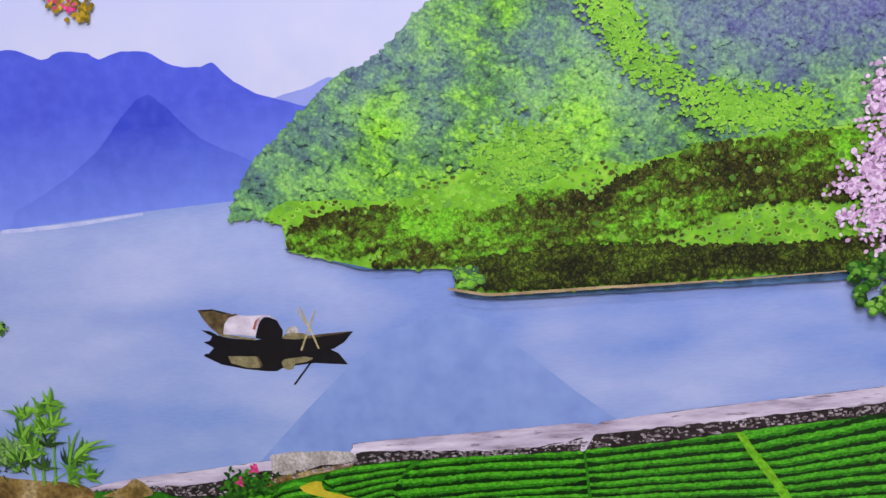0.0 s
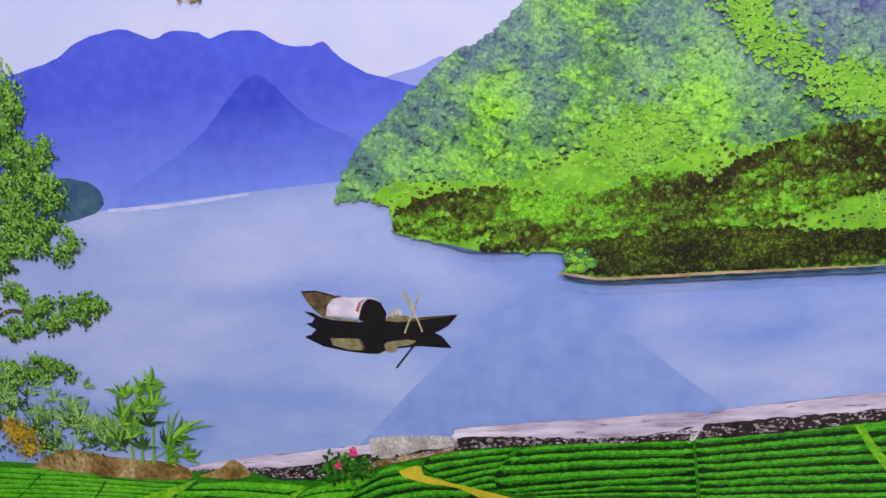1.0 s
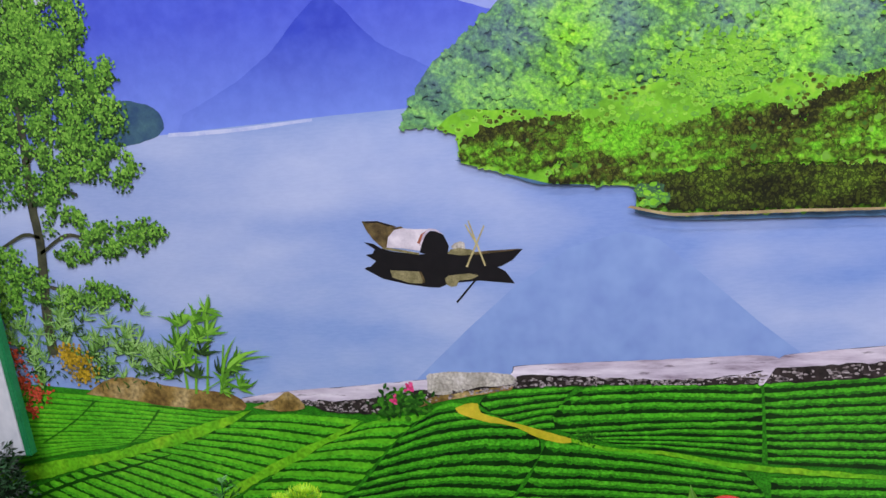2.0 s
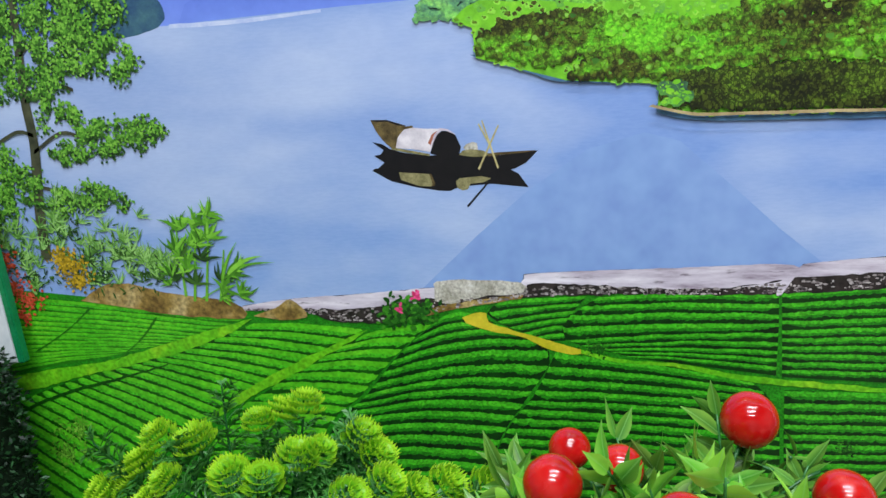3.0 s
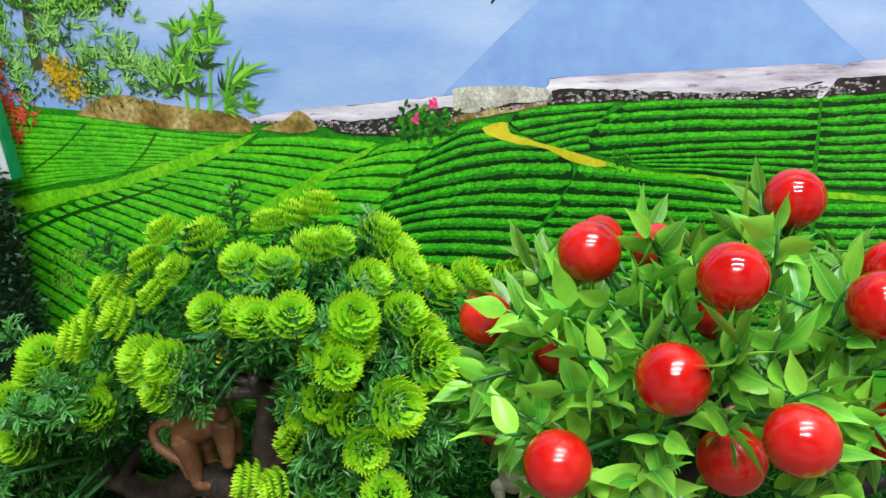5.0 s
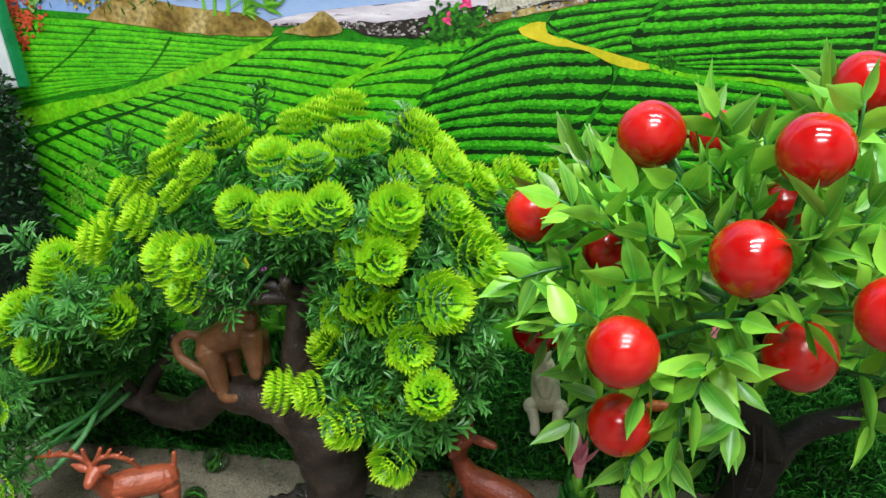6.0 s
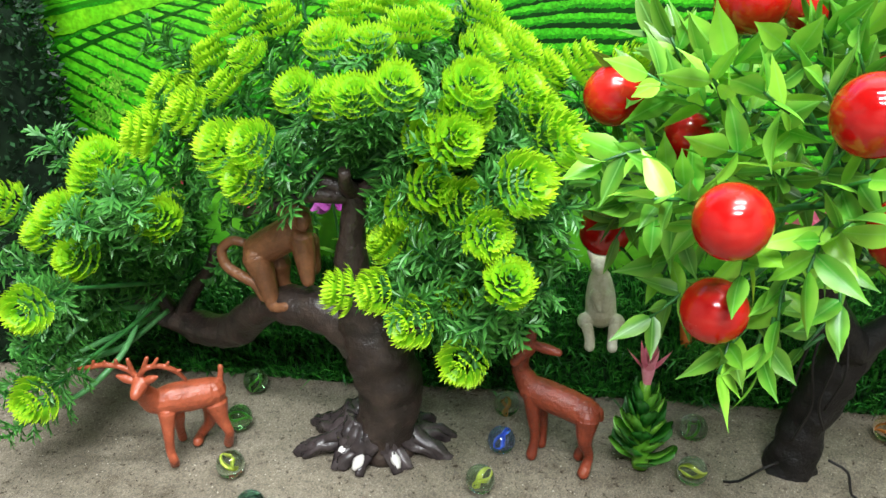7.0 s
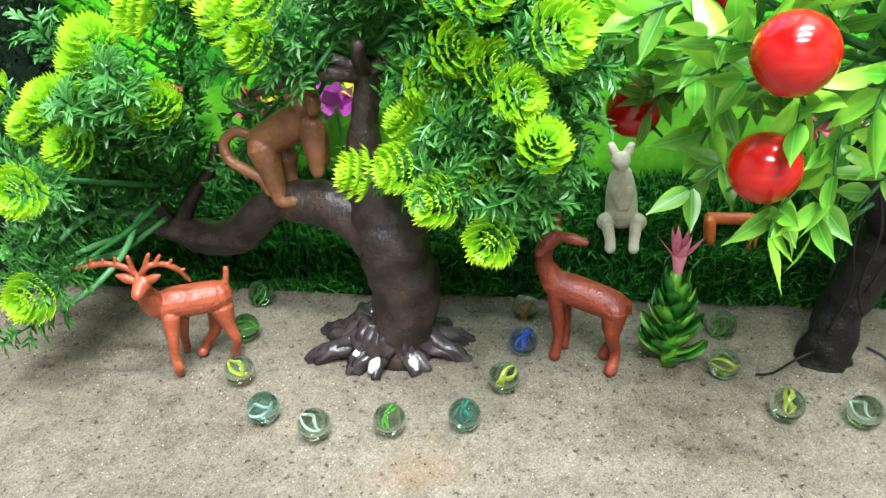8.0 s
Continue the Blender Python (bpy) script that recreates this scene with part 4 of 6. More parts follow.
# plants printed at the sides
flat("rock", ragged([(-0.3946, 0.3072), (-0.3734, 0.3206), (-0.3529, 0.3226), (-0.3265, 0.317), (-0.293, 0.3116), (-0.26, 0.3071), (-0.2525, 0.2942), (-0.3001, 0.2955), (-0.339, 0.3000)], 0.0012, 130), 57, M["rock"], "long brown rock")
flat("small_rock", ragged([(-0.245, 0.296), (-0.225, 0.303), (-0.213, 0.31), (-0.2, 0.296), (-0.221, 0.293)], 0.0008, 120), 57, M["rock"])
TRUNK = [(-0.419, 0.343), (-0.418, 0.38), (-0.412, 0.434), (-0.413, 0.469), (-0.411, 0.503), (-0.409, 0.544), (-0.406, 0.592)]
flat("tree_trunk", [(p[0] - 0.0048 + 0.002 * i / 60, p[1]) for i, p in enumerate(spline(TRUNK, 0.004))] + [(p[0] + 0.0048 - 0.002 * i / 60, p[1]) for i, p in reversed(list(enumerate(spline(TRUNK, 0.004))))], 58, M["bark"], "slim tree trunk")
for k, br in enumerate(([(-0.413, 0.43), (-0.386, 0.444), (-0.363, 0.437)], [(-0.413, 0.469), (-0.388, 0.481), (-0.37, 0.476)], [(-0.411, 0.443), (-0.425, 0.446), (-0.448, 0.436)], [(-0.411, 0.503), (-0.391, 0.519), (-0.364, 0.533)], [(-0.416, 0.403), (-0.395, 0.398), (-0.376, 0.393)])):
    q = spline(br, 0.004)
    flat("tree_branch", [(p[0], p[1] + 0.0016) for p in q] + [(p[0], p[1] - 0.0014) for p in q[::-1]], 58, M["bark"])
CROWN = [tuple(c) + r for c, r in zip([(-0.335, 0.443), (-0.363, 0.435), (-0.317, 0.441), (-0.384, 0.427), (-0.333, 0.495), (-0.354, 0.512), (-0.379, 0.506), (-0.393, 0.531), (-0.349, 0.536), (-0.372, 0.566), (-0.395, 0.591), (-0.347, 0.575), (-0.375, 0.616), (-0.414, 0.569), (-0.434, 0.521), (-0.432, 0.487), (-0.389, 0.455), (-0.375, 0.395), (-0.356, 0.39), (-0.397, 0.389), (-0.441, 0.399), (-0.457, 0.418), (-0.403, 0.482), (-0.377, 0.489), (-0.417, 0.616), (-0.45, 0.381), (-0.428, 0.408)],
         [(0.026, 0.012), (0.022, 0.010), (0.014, 0.009), (0.016, 0.007), (0.020, 0.014), (0.022, 0.016), (0.018, 0.014), (0.03, 0.018), (0.028, 0.016), (0.034, 0.024), (0.036, 0.03), (0.020, 0.024), (0.035, 0.03), (0.03, 0.026), (0.026, 0.022), (0.024, 0.016), (0.018, 0.010), (0.024, 0.009), (0.016, 0.008), (0.018, 0.008), (0.022, 0.012), (0.024, 0.016), (0.02, 0.01), (0.018, 0.010), (0.04, 0.03), (0.016, 0.010), (0.015, 0.01)])]
leaves("tree_shade", CROWN, 9000, 0.0030, 0.0024, 59, M["leaf_shade"], "dark inner foliage", 40, None, 16, -0.5)
leaves("tree_foliage", CROWN, 15000, 0.0027, 0.0021, 60, M["leaf_tree"], "clumped light green foliage", 41, None, 16, 0.3)
BUSH = [(-0.383, 0.352, 0.03, 0.02), (-0.352, 0.357, 0.024, 0.018), (-0.336, 0.336, 0.022, 0.014), (-0.372, 0.333, 0.03, 0.014), (-0.395, 0.371, 0.02, 0.016), (-0.321, 0.333, 0.018, 0.014), (-0.433, 0.338, 0.02, 0.02), (-0.45, 0.357, 0.02, 0.02)]
leaves("bush_shade", BUSH, 420, 0.0060, 0.0014, 63, M["leaf_shade"], "shaded inside of the bush", 52, (1.2, 1.4), 0, -0.5)
br = np.random.default_rng(53)
blade_fans("bush_foliage", [(x + rx * br.normal(0, 0.55), z + rz * br.normal(0, 0.55), 9, br.uniform(30, 130), 66, 0.0135, 0.0011) for x, z, rx, rz in BUSH for k in range(13)], 64, M["leaf_bush"], "feathery grey-green bush", 42)
CANES = [(-0.3, 0.312), (-0.293, 0.308), (-0.283, 0.308), (-0.271, 0.308), (-0.287, 0.310)]
TIPS = [(-0.301, 0.374), (-0.283, 0.38), (-0.273, 0.372), (-0.263, 0.350), (-0.250, 0.330)]
for k, (a, b) in enumerate(zip(CANES, TIPS)):
    flat("bamboo_cane", [(a[0] - 0.0012, a[1]), (a[0] + 0.0012, a[1]), (b[0] + 0.0006, b[1]), (b[0] - 0.0006, b[1])], 66 + 0.15 * k, M["leaf_bamboo"])
blade_fans("bamboo_shade", [(-0.300, 0.345, 7, 80, 90, 0.016, 0.0026), (-0.283, 0.342, 7, 70, 90, 0.018, 0.0026), (-0.270, 0.326, 7, 60, 80, 0.016, 0.0026), (-0.290, 0.322, 8, 90, 80, 0.018, 0.0028), (-0.306, 0.325, 7, 110, 70, 0.016, 0.0026)], 66.8, M["leaf_shade"], "shaded bamboo leaves", 54)
blade_fans("bamboo_foliage", twice([(-0.300, 0.366, 6, 80, 80, 0.017, 0.0027), (-0.283, 0.370, 9, 80, 85, 0.019, 0.0029), (-0.276, 0.360, 7, 60, 75, 0.018, 0.0028), (-0.304, 0.350, 7, 100, 70, 0.017, 0.0027), (-0.288, 0.352, 7, 80, 85, 0.018, 0.0027), (-0.296, 0.336, 7, 80, 95, 0.017, 0.0026),
                              (-0.262, 0.328, 5, 50, 40, 0.022, 0.0030), (-0.268, 0.318, 7, 40, 70, 0.017, 0.0026), (-0.254, 0.312, 6, 30, 45, 0.018, 0.0028), (-0.310, 0.330, 7, 120, 60, 0.016, 0.0024)], 57), 67, M["leaf_bamboo"], "narrow bamboo leaves", 43)
blade_fans("bamboo_blade", [(-0.268, 0.322, 1, 75, 2, 0.036, 0.0032), (-0.262, 0.330, 1, 50, 2, 0.034, 0.0032), (-0.258, 0.335, 1, 14, 2, 0.038, 0.0030), (-0.266, 0.327, 1, 24, 2, 0.028, 0.0028)], 71, M["leaf_bamboo"], "long bamboo leaves", 55)
leaves("yellow_blossom", [tuple(c) + r for c, r in zip([(-0.399, 0.338), (-0.393, 0.326), (-0.405, 0.345)], [(0.014, 0.010), (0.012, 0.009), (0.012, 0.008)])], 420, 0.0030, 0.0022, 76, M["petal_yellow"], "yellow flowers", 44)
leaves("red_blossom", [tuple(c) + r for c, r in zip([(-0.441, 0.309), (-0.45, 0.294), (-0.455, 0.319), (-0.458, 0.343)], [(0.012, 0.010), (0.012, 0.008), (0.014, 0.012), (0.012, 0.01)])], 380, 0.0030, 0.0022, 79, M["petal_red"], "orange-red flowers", 45)
leaves("flower_bush", [tuple(c) + (0.014, 0.009) for c in [(-0.123, 0.303), (-0.112, 0.301), (-0.13, 0.297)]], 300, 0.0048, 0.0030, 71, M["shrub"], "small green bush", 46)
leaves("pink_blossom", [tuple(c) + (0.0022, 0.0026) for c in [(-0.126, 0.303), (-0.113, 0.314)]], 26, 0.0034, 0.0026, 75, M["petal_pink"], "pink flowers", 47)
leaves("blossom_tree", [tuple(c) + r for c, r in zip([(0.352, 0.559), (0.349, 0.544), (0.347, 0.504), (0.334, 0.494), (0.33, 0.475), (0.348, 0.473), (0.373, 0.52), (0.373, 0.471), (0.366, 0.55), (0.352, 0.518)], [(0.01, 0.014), (0.012, 0.01), (0.022, 0.016), (0.02, 0.008), (0.012, 0.005), (0.02, 0.02), (0.03, 0.04), (0.03, 0.03), (0.02, 0.03), (0.014, 0.014)])], 2600, 0.0032, 0.0026, 27.2, M["blossom"], "pale pink blossom", 48)
leaves("hanging_blossom", [tuple(c) + (0.010, 0.007) for c in [(-0.192, 0.677), (-0.187, 0.668), (-0.205, 0.68)]], 70, 0.005, 0.0036, 71, M["petal_yellow"], "hanging orange-yellow blossoms", 49)
leaves("hanging_petal", [tuple(c) + (0.004, 0.006) for c in [(-0.194, 0.674), (-0.207, 0.68)]], 20, 0.004, 0.003, 74, M["petal_pink"], "purple blossoms", 50)


# ---- turf strip, hedge and board behind the figures ----
def turf_height(y):
    return 0.024 * min(1.0, max(0.0, (y - 0.532) / 0.012)) + 0.42 * max(0.0, y - 0.548)


tv, tf = [], []
ys = (0.530, 0.533, 0.537, 0.541, 0.545, 0.56, 0.59, 0.6155)
for i in range(61):
    x = -0.80 + i * 0.026
    for y in ys:
        wob = 0.004 * noise.noise(Vector((x * 16, y * 9, 2)))
        tv.append((x, y + wob * (y < 0.55), turf_height(y) - 0.002))
for i in range(60):
    for k in range(len(ys) - 1):
        a = i * len(ys) + k
        tf.append((a, a + len(ys), a + len(ys) + 1, a + 1))
turf = thing("turf_mat", "strip of dark green plastic turf along the poster", "artificial grass", kind="structure", me=mesh_from("turf_backing", tv, tf, MAT["turf_mat"]))
rng = np.random.default_rng(17)
bv, bf = [], []
for k in range(34000):
    x, y = rng.uniform(-0.56, 0.24), 0.530 + 0.085 * rng.random() ** 1.3
    z, h = turf_height(y) - 0.002, rng.uniform(0.006, 0.014)
    a, lean = rng.uniform(0, 6.283), rng.normal(0, 0.85)
    w = rng.uniform(0.0005, 0.0010)
    dx, dy = math.cos(a), math.sin(a)
    tx, ty = x + dy * lean * h, y - abs(dx) * abs(lean) * h * (0.8 if y < 0.55 else 0.1)
    o = len(bv)
    bv += [(x - dx * w, y - dy * w, z), (x + dx * w, y + dy * w, z), ((x + tx) / 2 + dx * w, (y + ty) / 2 + dy * w, z + 0.62 * h), ((x + tx) / 2 - dx * w, (y + ty) / 2 - dy * w, z + 0.62 * h), (tx, ty, z + h * (1 - 0.25 * abs(lean)))]
    bf += [(o, o + 1, o + 2, o + 3), (o + 3, o + 2, o + 4)]
thing("turf_blades", "short curly blades of dark green plastic grass", "artificial grass", kind="stuff", me=mesh_from("turf_blades", bv, bf, MAT["turf"]))

hedge = thing("topiary_hedge", "tall dark green topiary hedge of tiny plastic leaves", "hedge", (-0.510, 0.566, 0.0))
hv, hf = [], []
for j in range(15):
    z = 0.272 * j / 14
    for k in range(24):
        a = k * math.pi / 12
        r = (0.092 - 0.018 * j / 14) * (0.93 + 0.08 * noise.noise(Vector((math.cos(a) * 2, math.sin(a) * 2, z * 16)))) * (1.0 if j < 13 else 0.86 if j == 13 else 0.5)
        hv.append((r * math.cos(a), 0.50 * r * math.sin(a), z))
hf = [(j * 24 + k, j * 24 + (k + 1) % 24, (j + 1) * 24 + (k + 1) % 24, (j + 1) * 24 + k) for j in range(14) for k in range(24)] + [tuple(14 * 24 + k for k in range(24))]
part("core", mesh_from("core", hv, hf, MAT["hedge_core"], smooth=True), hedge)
lv, lf = [], []
for _ in range(9000):
    a, z = rng.uniform(0, 6.283), 0.274 * rng.random()
    top = rng.random() < 0.12
    r = (0.092 - 0.018 * z / 0.272) * rng.uniform(0.93, 1.06) * (math.sqrt(rng.random()) if top else 1.0)
    z = 0.272 * (1 - 0.10 * (r / 0.08) ** 4) if top else z
    p = Vector((r * math.cos(a), 0.50 * r * math.sin(a), z))
    d = Vector((math.cos(a), math.sin(a), rng.uniform(-0.2, 0.9))) + Vector(rng.normal(0, 0.6, 3))
    d.normalize()
    s = d.cross(Vector(rng.normal(0, 1, 3))).normalized() * rng.uniform(0.0008, 0.0017)
    n = rng.uniform(0.004, 0.008)
    o = len(lv)
    lv += [p, p + d * n * 0.5 + s, p + d * n, p + d * n * 0.5 - s]
    lf.append((o, o + 1, o + 2, o + 3))
tagged(part("foliage", mesh_from("foliage", lv, lf, MAT["hedge"]), hedge, "tiny dark green leaves"), kind="stuff")

board = thing("notice_board", "white board with a green edge leaning by the poster", "board", (-0.4385, 0.600, 0.262))
board.rotation_euler = (0, radians(-4.0), 0)
part("panel", box_mesh("panel", (-0.28, -0.003, 0.0), (-0.006, 0.003, 0.30), MAT["board_white"], 0.001), board)
part("edging", box_mesh("edging", (-0.006, -0.004, 0.0), (0.0, 0.004, 0.30), MAT["board_green"], 0.001), board, "green plastic edge strip")
part("leg", box_mesh("leg", (-0.20, -0.003, -0.265), (-0.17, 0.003, -0.001), MAT["board_white"], 0.001), board)


# ---- the spruce-like toy tree ----
def leaflet(verts, faces, root, tip, side, width):
    """A small leaf from root to tip, slit into three pointed fingers."""
    o = len(verts)
    d = tip - root
    up = side.cross(d).normalized() * d.length * 0.10
    for f, s, u in ((0.0, -0.16, 0), (0.0, 0.16, 0), (0.50, 0.44, 1), (0.50, -0.44, 1), (0.56, -0.14, 1), (0.56, 0.14, 1), (0.74, -0.50, 0.6), (0.96, -0.54, -0.8), (0.76, -0.28, 0.6), (0.78, -0.14, 0.8), (1.12, 0.0, -0.9), (0.78, 0.14, 0.8), (0.76, 0.28, 0.6), (0.96, 0.54, -0.8), (0.74, 0.50, 0.6)):
        verts.append(root + d * f + side * width * s + up * u)
    faces += [(o, o + 1, o + 2, o + 5, o + 4, o + 3), (o + 3, o + 4, o + 8, o + 7, o + 6), (o + 4, o + 5, o + 11, o + 10, o + 9), (o + 5, o + 2, o + 14, o + 13, o + 12)]


def rosette_mesh(seed, size=1.0):
    r = np.random.default_rng(seed)
    verts, faces = [], []
    for j, (rad, z, count) in enumerate(((0.0032, -0.0010, 6), (0.0064, 0.0000, 10), (0.0096, -0.0018, 14), (0.0116, -0.0060, 17), (0.0124, -0.0112, 17))):
        spin = r.uniform(0, 6)
        for k in range(count):
            a = spin + 6.283 * k / count + r.normal(0, 0.10)
            out = Vector((math.cos(a), math.sin(a), 0))
            side = Vector((-math.sin(a), math.cos(a), 0))
            q = rad * r.uniform(0.90, 1.10)
            root = out * q * 0.68 + Vector((0, 0, z - 0.0044))
            tip = out * q * 1.15 + Vector((0, 0, z + r.uniform(-0.0004, 0.0016)))
            leaflet(verts, faces, root * size, tip * size, side, size * (0.0052 if j else 0.0040))
    me = mesh_from("rosette", verts, faces, MAT["rosette"])
    tips = np.tile((0.0, 0.0, 0.4, 0.4, 0.4, 0.4, 0.8, 1.0, 0.8, 0.8, 1.0, 0.8, 0.8, 1.0, 0.8), len(verts) // 15)
    me.attributes.new("tip", "FLOAT", "POINT").data.foreach_set("value", tips)
    return me


def needle_mesh(seed, count=13, low=-0.048, high=-0.019, closed_tip=False):
    """A stem with feathery forked needles."""
    r = np.random.default_rng(seed)
    verts, faces = tube([(0, 0, low - 0.004), (0.0006, 0, (low + high) / 2), (0, 0, high)], [0.0011, 0.0009, 0.0006], 6, 0.008)
    for k in range(count):
        t = (k + 0.5) / count
        a = k * 2.4 + r.normal(0, 0.2)
        p = Vector((0, 0, low + (high - low) * t))
        out = Vector((math.cos(a), math.sin(a), r.uniform(0.25, 0.9))).normalized()
        n = r.uniform(0.014, 0.021) * (1.0 - 0.25 * t)
        side = out.cross(Vector((0, 0, 1))).normalized()
        droop = Vector((0, 0, -0.12 * n))
        blades = [(0.0, out, n)]
        for f in (0.30, 0.55, 0.80):
            for s in (-1, 1):
                blades.append((f, (out * 0.66 + side * s * 0.62 + Vector(r.normal(0, 0.22, 3))).normalized(), n * 0.60 * (1.15 - f * 0.5)))
        for f, d, ln in blades:
            root = p + out * n * f + droop * f * f
            w = d.cross(out.cross(side)).normalized() * 0.00105
            tip = root + d * ln + droop * 0.4
            mid = root + d * ln * 0.55 + Vector((0, 0, ln * 0.05))
            o = len(verts)
            verts += [root - w * 0.6, root + w * 0.6, mid + w, tip, mid - w]
            faces.append((o, o + 1, o + 2, o + 3, o + 4))
    me = mesh_from("sprig", verts, faces, MAT["needle"])
    ring = len(verts) - count * 35
    me.attributes.new("tip", "FLOAT", "POINT").data.foreach_set("value", np.r_[np.zeros(ring), np.tile((0.1, 0.1, 0.5, 1.0, 0.5), count * 7)])
    return me


ROSETTES = [rosette_mesh(s, f) for s, f in ((1, 0.95), (2, 0.88), (3, 1.02), (4, 0.92))]
SPRIGS = [needle_mesh(s) for s in (5, 6, 7, 8)]
PLUMES = [needle_mesh(s, 26, -0.05, 0.006) for s in (9, 10, 11)]

spruce = thing("toy_tree", "plastic toy tree with lime rosettes on a gnarled brown trunk", "toy tree", (-0.190, 0.462, 0.0), "toy trees")
BASE = Vector((-0.190, 0.462, 0.0))


def rel(points):
    return [Vector(p) - BASE for p in points]


v, f = tube(rel([(-0.186, 0.463, -0.002), (-0.184, 0.463, 0.02), (-0.181, 0.465, 0.045), (-0.188, 0.466, 0.075), (-0.197, 0.467, 0.105), (-0.197, 0.467, 0.135), (-0.193, 0.467, 0.158), (-0.193, 0.467, 0.171)]),
            [0.0195, 0.0190, 0.0190, 0.0200, 0.0130, 0.0085, 0.0068, 0.0062], 18, 0.003, 0.22, 3)
part("trunk", mesh_from("trunk", v, f, MAT["bark"], smooth=True), spruce, "dark brown moulded trunk")
ARCH = [(-0.186, 0.466, 0.068), (-0.212, 0.468, 0.090), (-0.244, 0.472, 0.093), (-0.266, 0.482, 0.082), (-0.286, 0.494, 0.062), (-0.310, 0.505, 0.052), (-0.336, 0.514, 0.052), (-0.360, 0.520, 0.054), (-0.376, 0.526, 0.058)]
v, f = tube(rel(ARCH),
            [0.017, 0.0140, 0.0112, 0.0108, 0.0115, 0.0115, 0.0095, 0.0070, 0.0045], 16, 0.003, 0.22, 8)
part("arched_limb", mesh_from("arched_limb", v, f, MAT["bark"], smooth=True), spruce, "thick limb that arches down to the ground")
for pts, rad in (([(-0.338, 0.515, 0.056), (-0.322, 0.510, 0.080), (-0.306, 0.506, 0.098), (-0.298, 0.503, 0.116)], [0.0060, 0.0048, 0.0038, 0.0028]),
                 ([(-0.345, 0.517, 0.058), (-0.356, 0.512, 0.082), (-0.360, 0.505, 0.100)], [0.0050, 0.0036, 0.0024]),
                 ([(-0.193, 0.467, 0.168), (-0.176, 0.463, 0.176), (-0.160, 0.460, 0.183)], [0.0050, 0.0042, 0.003]),
                 ([(-0.193, 0.467, 0.168), (-0.212, 0.463, 0.177), (-0.228, 0.462, 0.185)], [0.0050, 0.0042, 0.003]),
                 ([(-0.194, 0.467, 0.166), (-0.215, 0.455, 0.170), (-0.236, 0.450, 0.166), (-0.250, 0.452, 0.160)], [0.0046, 0.0036, 0.0030, 0.0022]),
                 ([(-0.193, 0.467, 0.168), (-0.192, 0.452, 0.178), (-0.190, 0.445, 0.188)], [0.0050, 0.004, 0.003]),
                 ([(-0.193, 0.467, 0.168), (-0.190, 0.485, 0.182), (-0.186, 0.500, 0.195)], [0.0050, 0.004, 0.003]),
                 ([(-0.178, 0.466, 0.080), (-0.160, 0.458, 0.092), (-0.145, 0.450, 0.098)], [0.0075, 0.005, 0.003])):
    v, f = tube(rel(pts), rad, 10, 0.004, 0.15)
    part("branch", mesh_from("branch", v, f, MAT["bark"], smooth=True), spruce)
rng = np.random.default_rng(23)
for k in range(23):
    a = 6.283 * k / 23 + rng.normal(0, 0.10)
    n = rng.uniform(0.030, 0.038) * (1.10 if abs(math.sin(a)) < 0.6 else 0.80)
    d = Vector((math.cos(a), math.sin(a) * 0.8, 0))
    kink = Vector((-d.y, d.x, 0)) * rng.uniform(-0.008, 0.008)
    c = Vector((-0.002, 0.003, 0))
    pts = [c + d * 0.012 + Vector((0, 0, 0.022)), c + d * 0.020 + Vector((0, 0, 0.013)), c + d * n * 0.8 + kink + Vector((0, 0, 0.0065)), c + d * n * 1.05 + kink * 1.6 + Vector((0, 0, 0.004)), c + d * n * 1.25 + kink * 2 + Vector((0, 0, -0.001))]
    v, f = tube(pts, [0.0070, 0.0066, 0.0052, 0.0042, 0.0030], 14, 0.0015, 0.75, k)
    root = part("root", mesh_from("root", v, f, MAT["root"], smooth=True), spruce)
    if k in (15, 16, 19):
        tip = pts[3] + d * 0.0035 + Vector((0, 0, 0.002))
        v, f = tube([tip - d * 0.0065 + Vector((0, 0, 0.0034)), tip - d * 0.002 + Vector((0, 0, 0.0008)), tip + d * 0.004 - Vector((0, 0, 0.002))], [0.0010, 0.0034, 0.0012], 8, 0.002, 0.8, k)
        part("chip", mesh_from("chip", v, f, MAT["worn_white"], smooth=True), root, "chipped white root tip")

TOPS = [(-0.175, 0.543, 0.270), (-0.268, 0.500, 0.262), (-0.241, 0.500, 0.262), (-0.207, 0.530, 0.261), (-0.162, 0.490, 0.260), (-0.145, 0.490, 0.261), (-0.123, 0.510, 0.262),
        (-0.200, 0.465, 0.257), (-0.176, 0.465, 0.255), (-0.249, 0.470, 0.246), (-0.283, 0.500, 0.243), (-0.114, 0.455, 0.251), (-0.099, 0.480, 0.247), (-0.084, 0.490, 0.234), (-0.064, 0.500, 0.235)]
FRONT = [(-0.210, 0.435, 0.236), (-0.177, 0.430, 0.236), (-0.154, 0.427, 0.241), (-0.118, 0.424, 0.241), (-0.095, 0.450, 0.234), (-0.280, 0.450, 0.222), (-0.312, 0.490, 0.222), (-0.249, 0.420, 0.213),
         (-0.228, 0.412, 0.216), (-0.123, 0.410, 0.218), (-0.139, 0.430, 0.213), (-0.074, 0.430, 0.213), (-0.305, 0.440, 0.209), (-0.331, 0.450, 0.197), (-0.305, 0.460, 0.212), (-0.039, 0.500, 0.234)]
